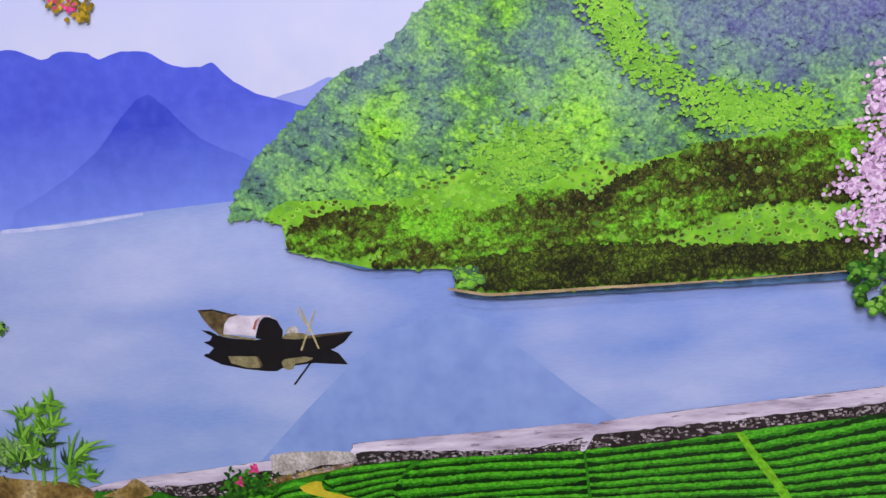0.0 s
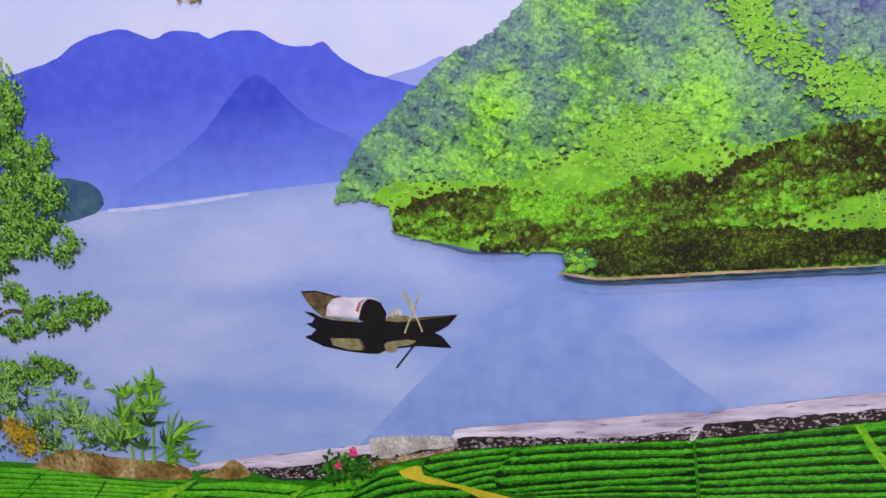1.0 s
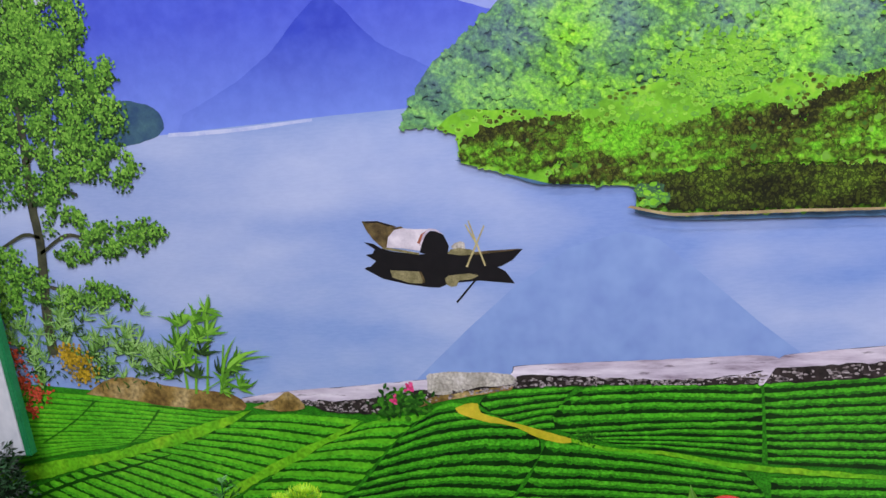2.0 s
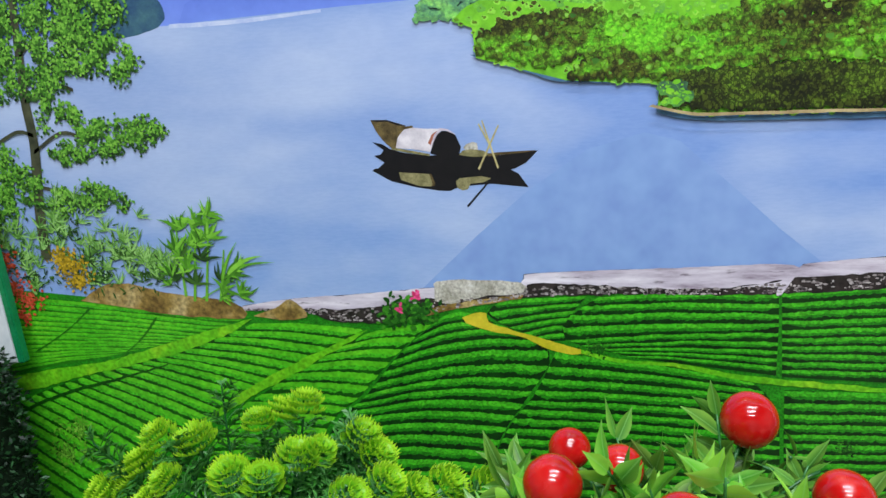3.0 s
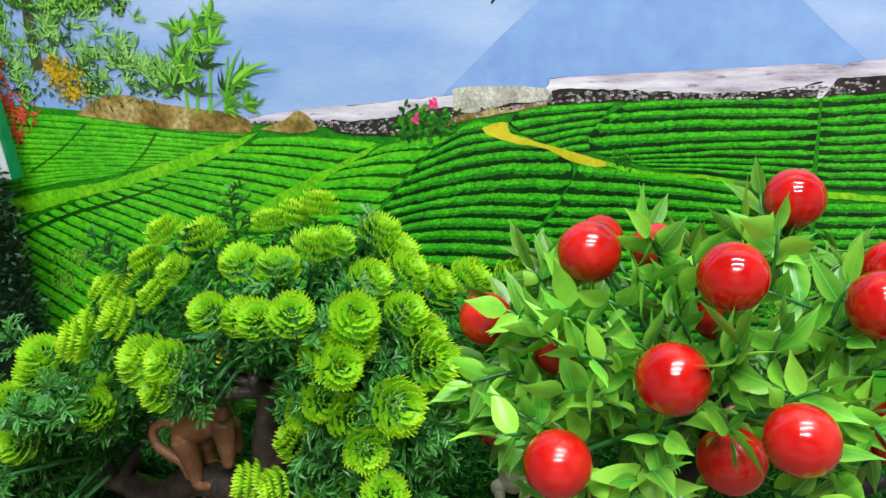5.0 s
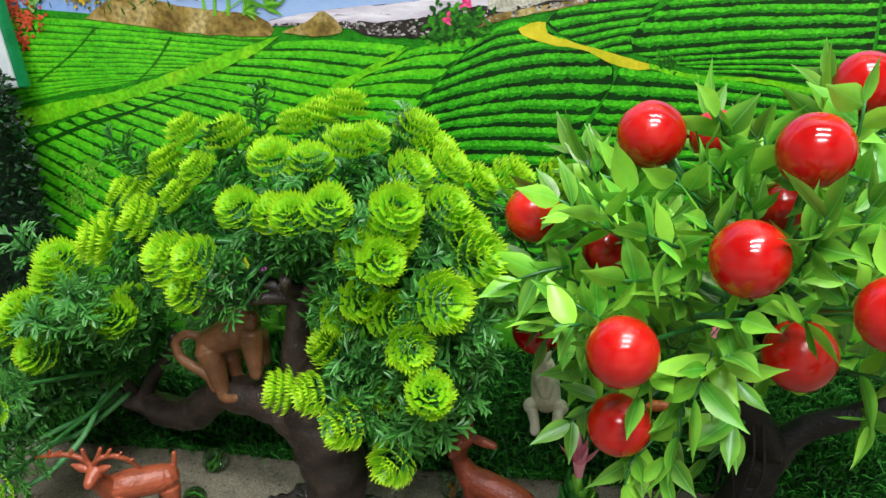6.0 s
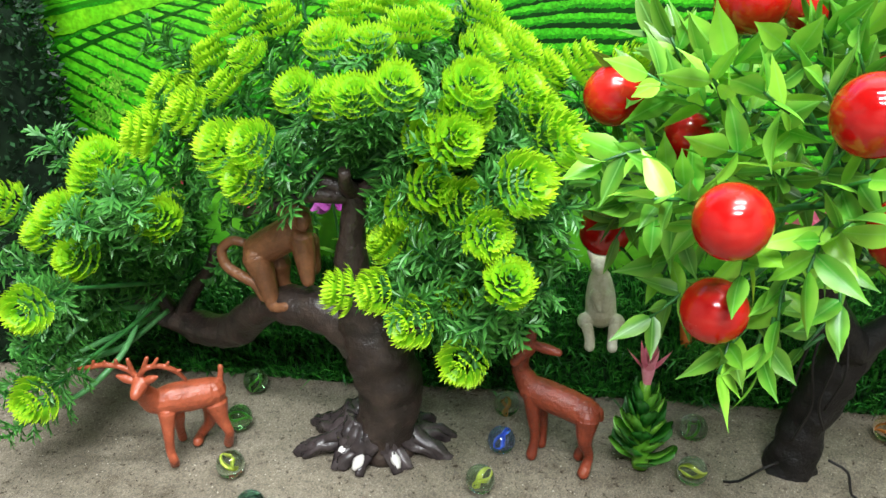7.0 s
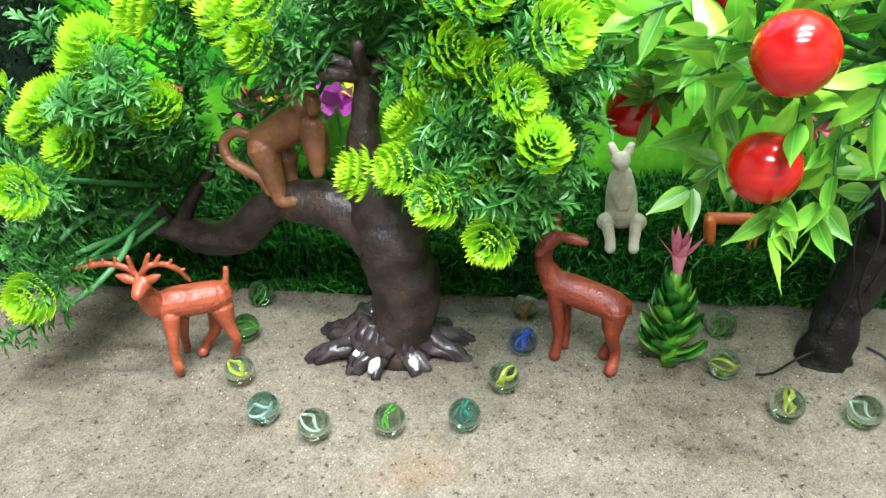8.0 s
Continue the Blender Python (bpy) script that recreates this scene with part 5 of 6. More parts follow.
LOWER = [(-0.236, 0.413, 0.197), (-0.136, 0.420, 0.191), (-0.151, 0.430, 0.174), (-0.089, 0.400, 0.201), (-0.108, 0.395, 0.176), (-0.100, 0.388, 0.162), (-0.175, 0.440, 0.156), (-0.201, 0.425, 0.130),
         (-0.177, 0.410, 0.137), (-0.157, 0.400, 0.125), (-0.129, 0.395, 0.104), (-0.348, 0.430, 0.142), (-0.358, 0.440, 0.168), (-0.339, 0.450, 0.182), (-0.335, 0.370, 0.139), (-0.358, 0.380, 0.075), (-0.372, 0.440, 0.155)]
PLUME_AT = [(-0.308, 0.500, 0.243), (-0.236, 0.540, 0.266), (-0.060, 0.470, 0.210), (-0.083, 0.440, 0.179), (-0.108, 0.440, 0.205), (-0.334, 0.460, 0.150), (-0.362, 0.460, 0.114), (-0.336, 0.480, 0.113),
            (-0.223, 0.440, 0.199), (-0.183, 0.450, 0.205), (-0.149, 0.420, 0.157), (-0.138, 0.420, 0.135), (-0.120, 0.410, 0.123), (-0.161, 0.440, 0.136), (-0.101, 0.420, 0.118), (-0.083, 0.440, 0.153),
            (-0.088, 0.430, 0.133), (-0.068, 0.470, 0.173), (-0.366, 0.430, 0.100), (-0.378, 0.420, 0.088), (-0.362, 0.420, 0.122), (-0.207, 0.450, 0.208), (-0.270, 0.450, 0.174)]
NODES = [Vector((-0.193, 0.467, 0.178)), Vector((-0.335, 0.512, 0.085)), Vector((-0.150, 0.455, 0.096))]


def node_for(p):
    if p.z < 0.165 and p.x > -0.24:
        return NODES[2]
    if p.x < -0.30 and p.z < 0.20:
        return NODES[1]
    return NODES[0]


def plant_sprig(p, kind, k):
    p = Vector(p)
    home = node_for(p)
    d = (p - home).normalized()
    lean = Vector((-0.75, -0.10, -0.20)) if home is NODES[2] and p.x < -0.12 else Vector((0, -0.30, 0.34 if p.z > 0.15 else 0.06))
    d = (d + lean + Vector(rng.normal(0, 0.12, 3))).normalized()
    reach = (p - home).length
    m = Matrix.Translation(p - BASE) @ d.to_track_quat("Z", "Y").to_matrix().to_4x4() @ pose(0, 0, 0, 0, 0, rng.uniform(0, 360))
    size = min(1.0, max(0.55, reach / 0.06)) * rng.uniform(0.92, 1.08)
    sprig = part("sprig", (SPRIGS if kind else PLUMES)[k % 3], spruce, "", m @ Matrix.Scale(size, 4))
    if kind:
        part("rosette", ROSETTES[k % 4], sprig, "lime green rosette" if k < 4 else "")
    if reach > 0.06:
        foot = p - d * 0.046 * size
        mid = (home + foot) / 2 + Vector((0, 0.008, 0.010 if home is NODES[0] else -0.004))
        v, f = tube(rel([home + (foot - home) * 0.05, mid, foot]), [0.0021, 0.0017, 0.0012], 6, 0.008)
        part("twig", mesh_from("twig", v, f, MAT["stem"], smooth=True), spruce)


for k, p in enumerate(TOPS + FRONT + LOWER):
    plant_sprig(p, 1, k)
DOME = TOPS + FRONT
for i, a in enumerate(DOME):
    near = sorted(((Vector(a) - Vector(b)).length, b) for b in DOME[i + 1:])[:1]
    if near and 0.026 < near[0][0] < 0.06:
        plant_sprig((Vector(a) + Vector(near[0][1])) / 2 + Vector((0, 0.010, -0.004)), i % 3 != 2, i)
for k, p in enumerate(PLUME_AT):
    plant_sprig(p, 0, k)
# inner and rear growth of the crown
for k in range(40):
    a, e = rng.uniform(0, 6.283), rng.uniform(-0.15, 1.2)
    q = rng.uniform(0.62, 0.88)
    p = Vector((-0.195 + 0.125 * q * math.cos(a) * math.cos(e), 0.482 + 0.062 * q * math.sin(a) * math.cos(e), 0.165 + 0.085 * q * math.sin(e)))
    if p.z < 0.220 and -0.30 < p.x < -0.11:
        continue
    plant_sprig(p, k % 3 == 0, k)
for k in range(19):
    p = Vector((rng.uniform(-0.42, -0.30), rng.uniform(0.42, 0.52), rng.uniform(0.07, 0.19)))
    if (p.x > -0.35 and p.z < 0.115) or (p.x > -0.33 and p.y < 0.47 and p.z < 0.14):
        continue
    plant_sprig(p, k % 4 == 0, k)
for k in range(22):
    p = Vector((rng.uniform(-0.155, -0.075), rng.uniform(0.405, 0.475), rng.uniform(0.115, 0.205)))
    if p.x > -0.112 and p.z < 0.145:
        continue
    plant_sprig(p, k % 7 == 0, k)
for k in range(16):
    plant_sprig((rng.uniform(-0.38, -0.27), rng.uniform(0.50, 0.56), rng.uniform(0.08, 0.18)), 0, k)
# long bare stems that droop from the left limb
for pts in ([(-0.3488, 0.505, 0.0656), (-0.351, 0.49, 0.0756), (-0.3559, 0.46, 0.0898), (-0.3601, 0.44, 0.0895), (-0.3645, 0.43, 0.084)],
            [(-0.3494, 0.505, 0.0628), (-0.35, 0.475, 0.0684), (-0.3545, 0.45, 0.074), (-0.3628, 0.43, 0.0752)],
            [(-0.346, 0.5, 0.0743), (-0.3467, 0.485, 0.0758), (-0.344, 0.46, 0.0675), (-0.3472, 0.445, 0.0609), (-0.3566, 0.43, 0.0531), (-0.3712, 0.42, 0.0468)],
            [(-0.3419, 0.505, 0.0648), (-0.3498, 0.46, 0.0639), (-0.3595, 0.435, 0.0702), (-0.3724, 0.42, 0.0683)]):
    v, f = tube(rel(pts), [0.0019] * (len(pts) - 1) + [0.0012], 8, 0.004)
    part("stem", mesh_from("stem", v, f, MAT["stem_pale"], smooth=True), spruce)
    d = (Vector(pts[-1]) - Vector(pts[-2])).normalized()
    part("sprig", PLUMES[1], spruce, "", Matrix.Translation(Vector(pts[-1]) - BASE + d * 0.03) @ d.to_track_quat("Z", "Y").to_matrix().to_4x4() @ Matrix.Scale(0.8, 4))

# ---- the fruit tree ----
FB = Vector((0.056, 0.468, 0.0))
orchard = thing("toy_fruit_tree", "plastic toy tree with glossy red fruit and green leaves", "toy tree", FB, "toy trees")


def frel(points):
    return [Vector(p) - FB for p in points]


v, f = tube(frel([(0.055, 0.471, -0.003), (0.057, 0.472, 0.012), (0.063, 0.474, 0.04), (0.073, 0.475, 0.068), (0.079, 0.475, 0.09)]), [0.0140, 0.0128, 0.0122, 0.0122, 0.0105], 16, 0.003, 0.3, 5)
part("trunk", mesh_from("trunk", v, f, MAT["bark_black"], smooth=True), orchard, "rough black trunk")
for pts, rad in (([(0.076, 0.471, 0.082), (0.058, 0.466, 0.112), (0.052, 0.460, 0.130), (0.064, 0.458, 0.160), (0.060, 0.45, 0.20)], [0.0105, 0.0085, 0.0075, 0.006, 0.003]),
                 ([(0.076, 0.472, 0.080), (0.096, 0.472, 0.098), (0.125, 0.470, 0.112), (0.155, 0.465, 0.135)], [0.0095, 0.0075, 0.0065, 0.004])):
    v, f = tube(frel(pts), rad, 12, 0.004, 0.25)
    part("limb", mesh_from("limb", v, f, MAT["bark_black"], smooth=True), orchard)
for pts in ([(0.044, 0.455, 0.016), (0.034, 0.450, 0.014), (0.024, 0.452, 0.003), (0.016, 0.454, 0.0)], [(0.070, 0.455, 0.020), (0.080, 0.452, 0.015), (0.083, 0.448, 0.003), (0.090, 0.447, 0.0)],
            [(0.058, 0.462, 0.110), (0.052, 0.455, 0.085), (0.056, 0.456, 0.055), (0.050, 0.457, 0.03)], [(0.060, 0.462, 0.112), (0.062, 0.452, 0.090), (0.058, 0.452, 0.06), (0.064, 0.455, 0.04)],
            [(0.064, 0.462, 0.108), (0.050, 0.458, 0.092), (0.046, 0.46, 0.06)], [(0.066, 0.462, 0.11), (0.068, 0.452, 0.08), (0.062, 0.453, 0.055)]):
    v, f = tube(frel(pts), [0.0008] * len(pts), 6, 0.003)
    part("root_wire", mesh_from("root_wire", v, f, MAT["bark_black"], smooth=True), orchard)


def ball_mesh(name, mat, dent=0.0, rings=20, sides=28):
    verts, faces = [(0, 0, 1 - dent)], []
    for j in range(1, rings):
        t = math.pi * j / rings
        r, z = math.sin(t), math.cos(t)
        z -= dent * math.exp(-(r / 0.22) ** 2) * (1 if z > 0 else -0.6)
        verts += [(r * math.cos(6.2832 * k / sides), r * math.sin(6.2832 * k / sides), z) for k in range(sides)]
    verts.append((0, 0, -1 + 0.6 * dent))
    for k in range(sides):
        faces.append((0, 1 + k, 1 + (k + 1) % sides))
        for j in range(rings - 2):
            a = 1 + j * sides
            faces.append((a + k, a + sides + k, a + sides + (k + 1) % sides, a + (k + 1) % sides))
        a = 1 + (rings - 2) * sides
        faces.append((a + k, len(verts) - 1, a + (k + 1) % sides))
    return mesh_from(name, verts, faces, mat, smooth=True)


me_fruit = ball_mesh("fruit", MAT["fruit"], 0.05)
me_fruit.transform(Matrix.Scale(0.015, 4))
v, f = tube([(0, 0, 0.0), (0.0008, 0, 0.006), (0.0, 0, 0.014)], [0.0012, 0.0009, 0.0009], 6, 0.004)
me_stalk = mesh_from("stalk", v, f, MAT["stem"], smooth=True)
FRUITS = [(-0.0047, 0.4400, 0.2695, 0.0154), (0.0554, 0.4054, 0.2721, 0.0152), (0.030, 0.380, 0.2355, 0.0156), (-0.0580, 0.458, 0.2235, 0.0146), (-0.0166, 0.369, 0.1975, 0.0150), (-0.0143, 0.391, 0.1470, 0.0146),
          (0.064, 0.412, 0.176, 0.0165), (0.030, 0.475, 0.260, 0.0133), (-0.057, 0.488, 0.141, 0.0145), (-0.021, 0.465, 0.202, 0.0122), (0.1000, 0.494, 0.282, 0.0157), (0.061, 0.460, 0.229, 0.0130),
          (0.074, 0.350, 0.229, 0.0140), (0.1230, 0.4230, 0.2539, 0.0155), (0.1408, 0.462, 0.2555, 0.0152), (0.131, 0.400, 0.203, 0.0155), (0.0023, 0.500, 0.257, 0.0125), (0.1582, 0.460, 0.2323, 0.0140)]
CORE = Vector((0.060, 0.455, 0.190))
for k, (x, y, z, r) in enumerate(FRUITS):
    p = Vector((x, y, z))
    inward = (CORE - p).normalized()
    turn = (inward * 0.8 + Vector((0, 0, -0.8)) + Vector(rng.normal(0, 0.3, 3))).normalized()
    fr = part("fruit", me_fruit, orchard, "glossy red fruit" if k == 0 else "", Matrix.Translation(p - FB) @ turn.to_track_quat("Z", "Y").to_matrix().to_4x4() @ Matrix.Scale(r / 0.015, 4))
    part("stalk", me_stalk, fr, "", pose(0, 0, 0.0135))


def leaf_mesh(seed, mat, length=0.024, width=0.0105):
    r = np.random.default_rng(seed)
    verts, faces = [], []
    curl, twist = r.uniform(-0.35, 0.25), r.normal(0, 0.25)
    n = 7
    for i in range(n + 1):
        t = i / n
        w = width * 0.44 * (math.sin(math.pi * t ** 0.72) ** (0.8 + 0.7 * t) + 0.02) * (1 + 0.05 * math.sin(9 * t + seed))
        z = curl * length * t * t
        for s, lift in ((-1, 0.24), (-0.5, 0.06), (0, -0.03), (0.5, 0.06), (1, 0.24)):
            verts.append((length * t, w * s, z + abs(w) * lift + twist * w * s * t))
    for i in range(n):
        for k in range(4):
            a = i * 5 + k
            faces.append((a, a + 5, a + 6, a + 1))
    return mesh_from("leaf", verts, faces, mat, smooth=True)


LEAVES = [leaf_mesh(s, MAT["leaf"], ln, wd) for s, ln, wd in ((1, 0.025, 0.0105), (2, 0.022, 0.0095), (3, 0.027, 0.0110), (4, 0.019, 0.0085), (5, 0.024, 0.0120))]
SHADED = [leaf_mesh(s, MAT["leaf_shaded"], ln, wd) for s, ln, wd in ((6, 0.024, 0.0100), (7, 0.021, 0.0090), (8, 0.026, 0.0105))]
v, f = tube([(0, 0, 0), (0.012, 0, 0.001), (0.026, 0, 0)], [0.0010, 0.0009, 0.0006], 6, 0.006)
me_spray = mesh_from("spray", v, f, MAT["stem"], smooth=True)


def clear_of_fruit(p, gap=0.003):
    return all((p - Vector(q[:3])).length > q[3] + gap for q in FRUITS)


def plant_spray(p, d, dark, count):
    """A short stalk with leaves in pairs and one at its end."""
    p = Vector(p)
    m = Matrix.Translation(p - FB) @ d.normalized().to_track_quat("X", "Z").to_matrix().to_4x4() @ pose(0, 0, 0, rng.uniform(0, 360))
    spray = part("spray", me_spray, orchard, "", m)
    kind = SHADED if dark else LEAVES
    for k in range(count):
        if k == count - 1:
            lm = pose(0.025, 0, 0, rng.uniform(-40, 40), rng.uniform(-15, 15), rng.uniform(-15, 15))
        else:
            lm = pose(0.006 + 0.018 * (k // 2) / max(1, (count - 1) // 2), 0, 0, 0, 0, 0) @ pose(0, 0, 0, (k // 2) * 90 + rng.uniform(-25, 25)) @ pose(0, 0, 0, rng.uniform(-30, 30), rng.uniform(-20, 10), (1 if k % 2 else -1) * rng.uniform(35, 70))
        world_p = Matrix.Translation(FB) @ m @ lm @ Vector((0.014, 0, 0))
        if (clear_of_fruit(world_p, 0.0015) or dark) and world_p.z > (0.105 if world_p.x < 0.02 else 0.128):
            part("leaf", kind[int(rng.integers(len(kind)))], spray, "", lm @ Matrix.Scale(rng.uniform(0.85, 1.12), 4))


OUTER = [(0.014, 0.370, 0.181), (0.006, 0.385, 0.124), (0.024, 0.440, 0.276), (0.017, 0.400, 0.241), (-0.042, 0.440, 0.236), (-0.027, 0.430, 0.229), (-0.010, 0.430, 0.239), (0.027, 0.370, 0.214), (0.053, 0.380, 0.243),
         (-0.067, 0.450, 0.187), (-0.042, 0.440, 0.198), (-0.013, 0.400, 0.215), (-0.033, 0.400, 0.201), (0.004, 0.410, 0.205), (-0.031, 0.470, 0.245), (0.020, 0.430, 0.259), (0.044, 0.440, 0.266), (0.065, 0.440, 0.285),
         (0.058, 0.390, 0.205), (0.014, 0.420, 0.220), (0.035, 0.420, 0.247), (0.012, 0.390, 0.148), (-0.010, 0.385, 0.123), (-0.029, 0.440, 0.143), (-0.033, 0.450, 0.167), (-0.007, 0.385, 0.170)]
for k, p in enumerate(OUTER):
    p = Vector(p)
    d = (p - CORE).normalized() + Vector((0, -0.25, 0.45 if p.z > 0.19 else -0.75)) + Vector(rng.normal(0, 0.28, 3))
    d.normalize()
    plant_spray(p - d * 0.022, d, False, 7)
for k in range(72):
    for _ in range(30):
        o = Vector(rng.normal(0, 1, 3)).normalized()
        p = CORE + Vector((0.130 * o.x, 0.095 * o.y, 0.095 * o.z)) * rng.uniform(0.55, 0.95)
        if clear_of_fruit(p, 0.008) and p.z > (0.105 if p.x < 0.05 else 0.145) and p.x > -0.05:
            break
    # rear and low sprays take the leaf whose colour carries the shade
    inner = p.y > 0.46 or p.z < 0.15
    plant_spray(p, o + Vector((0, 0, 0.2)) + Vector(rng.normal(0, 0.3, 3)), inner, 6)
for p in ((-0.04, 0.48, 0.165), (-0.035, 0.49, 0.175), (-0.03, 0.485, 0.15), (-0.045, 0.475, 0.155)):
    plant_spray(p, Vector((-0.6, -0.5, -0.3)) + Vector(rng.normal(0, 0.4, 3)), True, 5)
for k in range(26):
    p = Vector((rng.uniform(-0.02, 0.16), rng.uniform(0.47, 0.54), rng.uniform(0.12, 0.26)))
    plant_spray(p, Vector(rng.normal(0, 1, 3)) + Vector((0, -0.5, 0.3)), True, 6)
# the thick of the crown, between and behind the fruits
keep = rng.bit_generator.state
for k in range(34):
    for _ in range(30):
        p = Vector((rng.uniform(-0.035, 0.14), rng.uniform(0.425, 0.475), rng.uniform(0.13, 0.255)))
        if clear_of_fruit(p, 0.010):
            break
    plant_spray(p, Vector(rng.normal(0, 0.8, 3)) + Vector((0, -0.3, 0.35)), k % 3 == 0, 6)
rng.bit_generator.state = keep
for k, p in enumerate([q[:3] for q in FRUITS]):
    p = Vector(p)
    a = p + (CORE - p).normalized() * 0.016
    v, f = tube(frel([CORE + Vector((0, 0.01, -0.02)), (CORE + a) / 2 + Vector((0, 0.01, -0.012)), a]), [0.0022, 0.0016, 0.0011], 6, 0.010)
    part("twig", mesh_from("twig", v, f, MAT["stem"], smooth=True), orchard)


# ---- toy figures ----
def round_end(p, r):
    verts, faces = [], []
    for j in range(7):
        t = math.pi * j / 6
        for k in range(10):
            verts.append(Vector(p) + Vector((math.sin(t) * math.cos(k * 0.6283), math.sin(t) * math.sin(k * 0.6283), math.cos(t))) * max(r, 1e-5))
    for j in range(6):
        for k in range(10):
            faces.append((j * 10 + k, (j + 1) * 10 + k, (j + 1) * 10 + (k + 1) % 10, j * 10 + (k + 1) % 10))
    return verts, faces


def figure(name, label, category, at, limbs, mat, voxel=0.0005, shift=(0, 0, 0), fat=1.0, size=1.0, even=False, group="toy animals"):
    """A plain moulded figure: rounded limbs run together into one skin."""
    base = Vector(at)
    pieces = []
    for pts, radii in limbs:
        q = [Vector(p) - base for p in pts]
        radii = radii if even else [r * (fat if r > 0.004 else 1.15 if r > 0.002 else 1.75) for r in radii]
        pieces.append(tube(q, radii, 20, 0.0015) if len(q) > 1 else round_end(q[0], radii[0]))
        pieces += [round_end(q[0], radii[0] * 0.98), round_end(q[-1], radii[-1] * 0.98)]
    v, f = join(*pieces)
    ob = thing(name, label, category, base + Vector(shift), group, me=mesh_from(name, v, f, mat, smooth=True))
    ob.scale = (size, size, size)
    rm = ob.modifiers.new("skin", "REMESH")
    rm.mode, rm.voxel_size, rm.use_smooth_shade = "VOXEL", voxel, True
    sm = ob.modifiers.new("soften", "SMOOTH")
    sm.factor, sm.iterations = 0.5, 9 if even else 3
    return ob


STAG_BODY = [([(-0.3162, 0.432, 0.0451), (-0.3075, 0.436, 0.0458), (-0.2975, 0.442, 0.0447), (-0.2865, 0.447, 0.045)], [0.0072, 0.00906, 0.00952, 0.00859]),
    ([(-0.316, 0.431, 0.0464), (-0.3175, 0.424, 0.058)], [0.0072, 0.00534]),
    ([(-0.3145, 0.421, 0.0666), (-0.3141, 0.413, 0.0638)], [0.00511, 0.00325]),
    ([(-0.3191, 0.42, 0.0684), (-0.3225, 0.42, 0.0699), (-0.327, 0.419, 0.0719)], [0.00209, 0.00279, 0.00104]),
    ([(-0.312, 0.421, 0.0676), (-0.3082, 0.421, 0.0695), (-0.3037, 0.421, 0.0715)], [0.00209, 0.00255, 0.00104]),
    ([(-0.2837, 0.452, 0.0493), (-0.2825, 0.453, 0.0545), (-0.282, 0.453, 0.0588)], [0.00209, 0.00174, 0.00174])]
STAG_LEGS = [([(-0.3087, 0.43, 0.0395), (-0.3087, 0.427, 0.0269), (-0.309, 0.4255, 0.0145), (-0.3078, 0.425, 0.0089), (-0.3102, 0.4288, 0.0026)], [0.00534, 0.00337, 0.00267, 0.00279, 0.00302]),
    ([(-0.3097, 0.442, 0.0303), (-0.3129, 0.446, 0.0161), (-0.3169, 0.4525, 0.0026)], [0.00441, 0.00279, 0.00279]),
    ([(-0.286, 0.447, 0.037), (-0.2834, 0.446, 0.0251), (-0.2802, 0.446, 0.0154), (-0.2849, 0.4512, 0.0025)], [0.00743, 0.00418, 0.0029, 0.00313]),
    ([(-0.2932, 0.455, 0.0302), (-0.2991, 0.458, 0.0127), (-0.3068, 0.458, 0.002), (-0.3052, 0.4497, 0.0026)], [0.00627, 0.00371, 0.0029, 0.00325])]
STAG_ANTLER = [([(-0.3172, 0.421, 0.0719), (-0.3197, 0.421, 0.0747), (-0.326, 0.42, 0.0779), (-0.3351, 0.419, 0.0786), (-0.3418, 0.418, 0.0773), (-0.3482, 0.417, 0.0767)], [0.00174, 0.00174, 0.00163, 0.00163, 0.00151, 0.00116]),
    ([(-0.3182, 0.421, 0.0741), (-0.3186, 0.42, 0.0828)], [0.00151, 0.00128]),
    ([(-0.3261, 0.42, 0.0777), (-0.3261, 0.42, 0.0821)], [0.00139, 0.00104]),
    ([(-0.3334, 0.419, 0.0783), (-0.3325, 0.419, 0.0814)], [0.00128, 0.00093]),
    ([(-0.3398, 0.418, 0.0777), (-0.3386, 0.418, 0.0819)], [0.00128, 0.00093])]
STAG_ANTLER_B = [([(-0.3137, 0.421, 0.0725), (-0.3097, 0.421, 0.0766), (-0.3043, 0.423, 0.0775), (-0.2996, 0.426, 0.0749), (-0.2965, 0.43, 0.0693), (-0.2946, 0.434, 0.0614)], [0.00174, 0.00174, 0.00163, 0.00163, 0.00151, 0.00104]),
    ([(-0.3119, 0.421, 0.0749), (-0.3072, 0.421, 0.0839)], [0.00151, 0.00128]),
    ([(-0.3056, 0.422, 0.0777), (-0.3023, 0.423, 0.0825)], [0.00139, 0.00104]),
    ([(-0.3002, 0.426, 0.0749), (-0.298, 0.426, 0.0784)], [0.00128, 0.00093]),
    ([(-0.297, 0.43, 0.0697), (-0.2941, 0.43, 0.0708)], [0.00128, 0.00093])]
figure("toy_stag", "orange-brown plastic toy stag with branching antlers", "toy deer", (-0.292, 0.440, 0.0), STAG_BODY + STAG_LEGS + STAG_ANTLER + STAG_ANTLER_B, MAT["deer"], 0.0004, even=True)
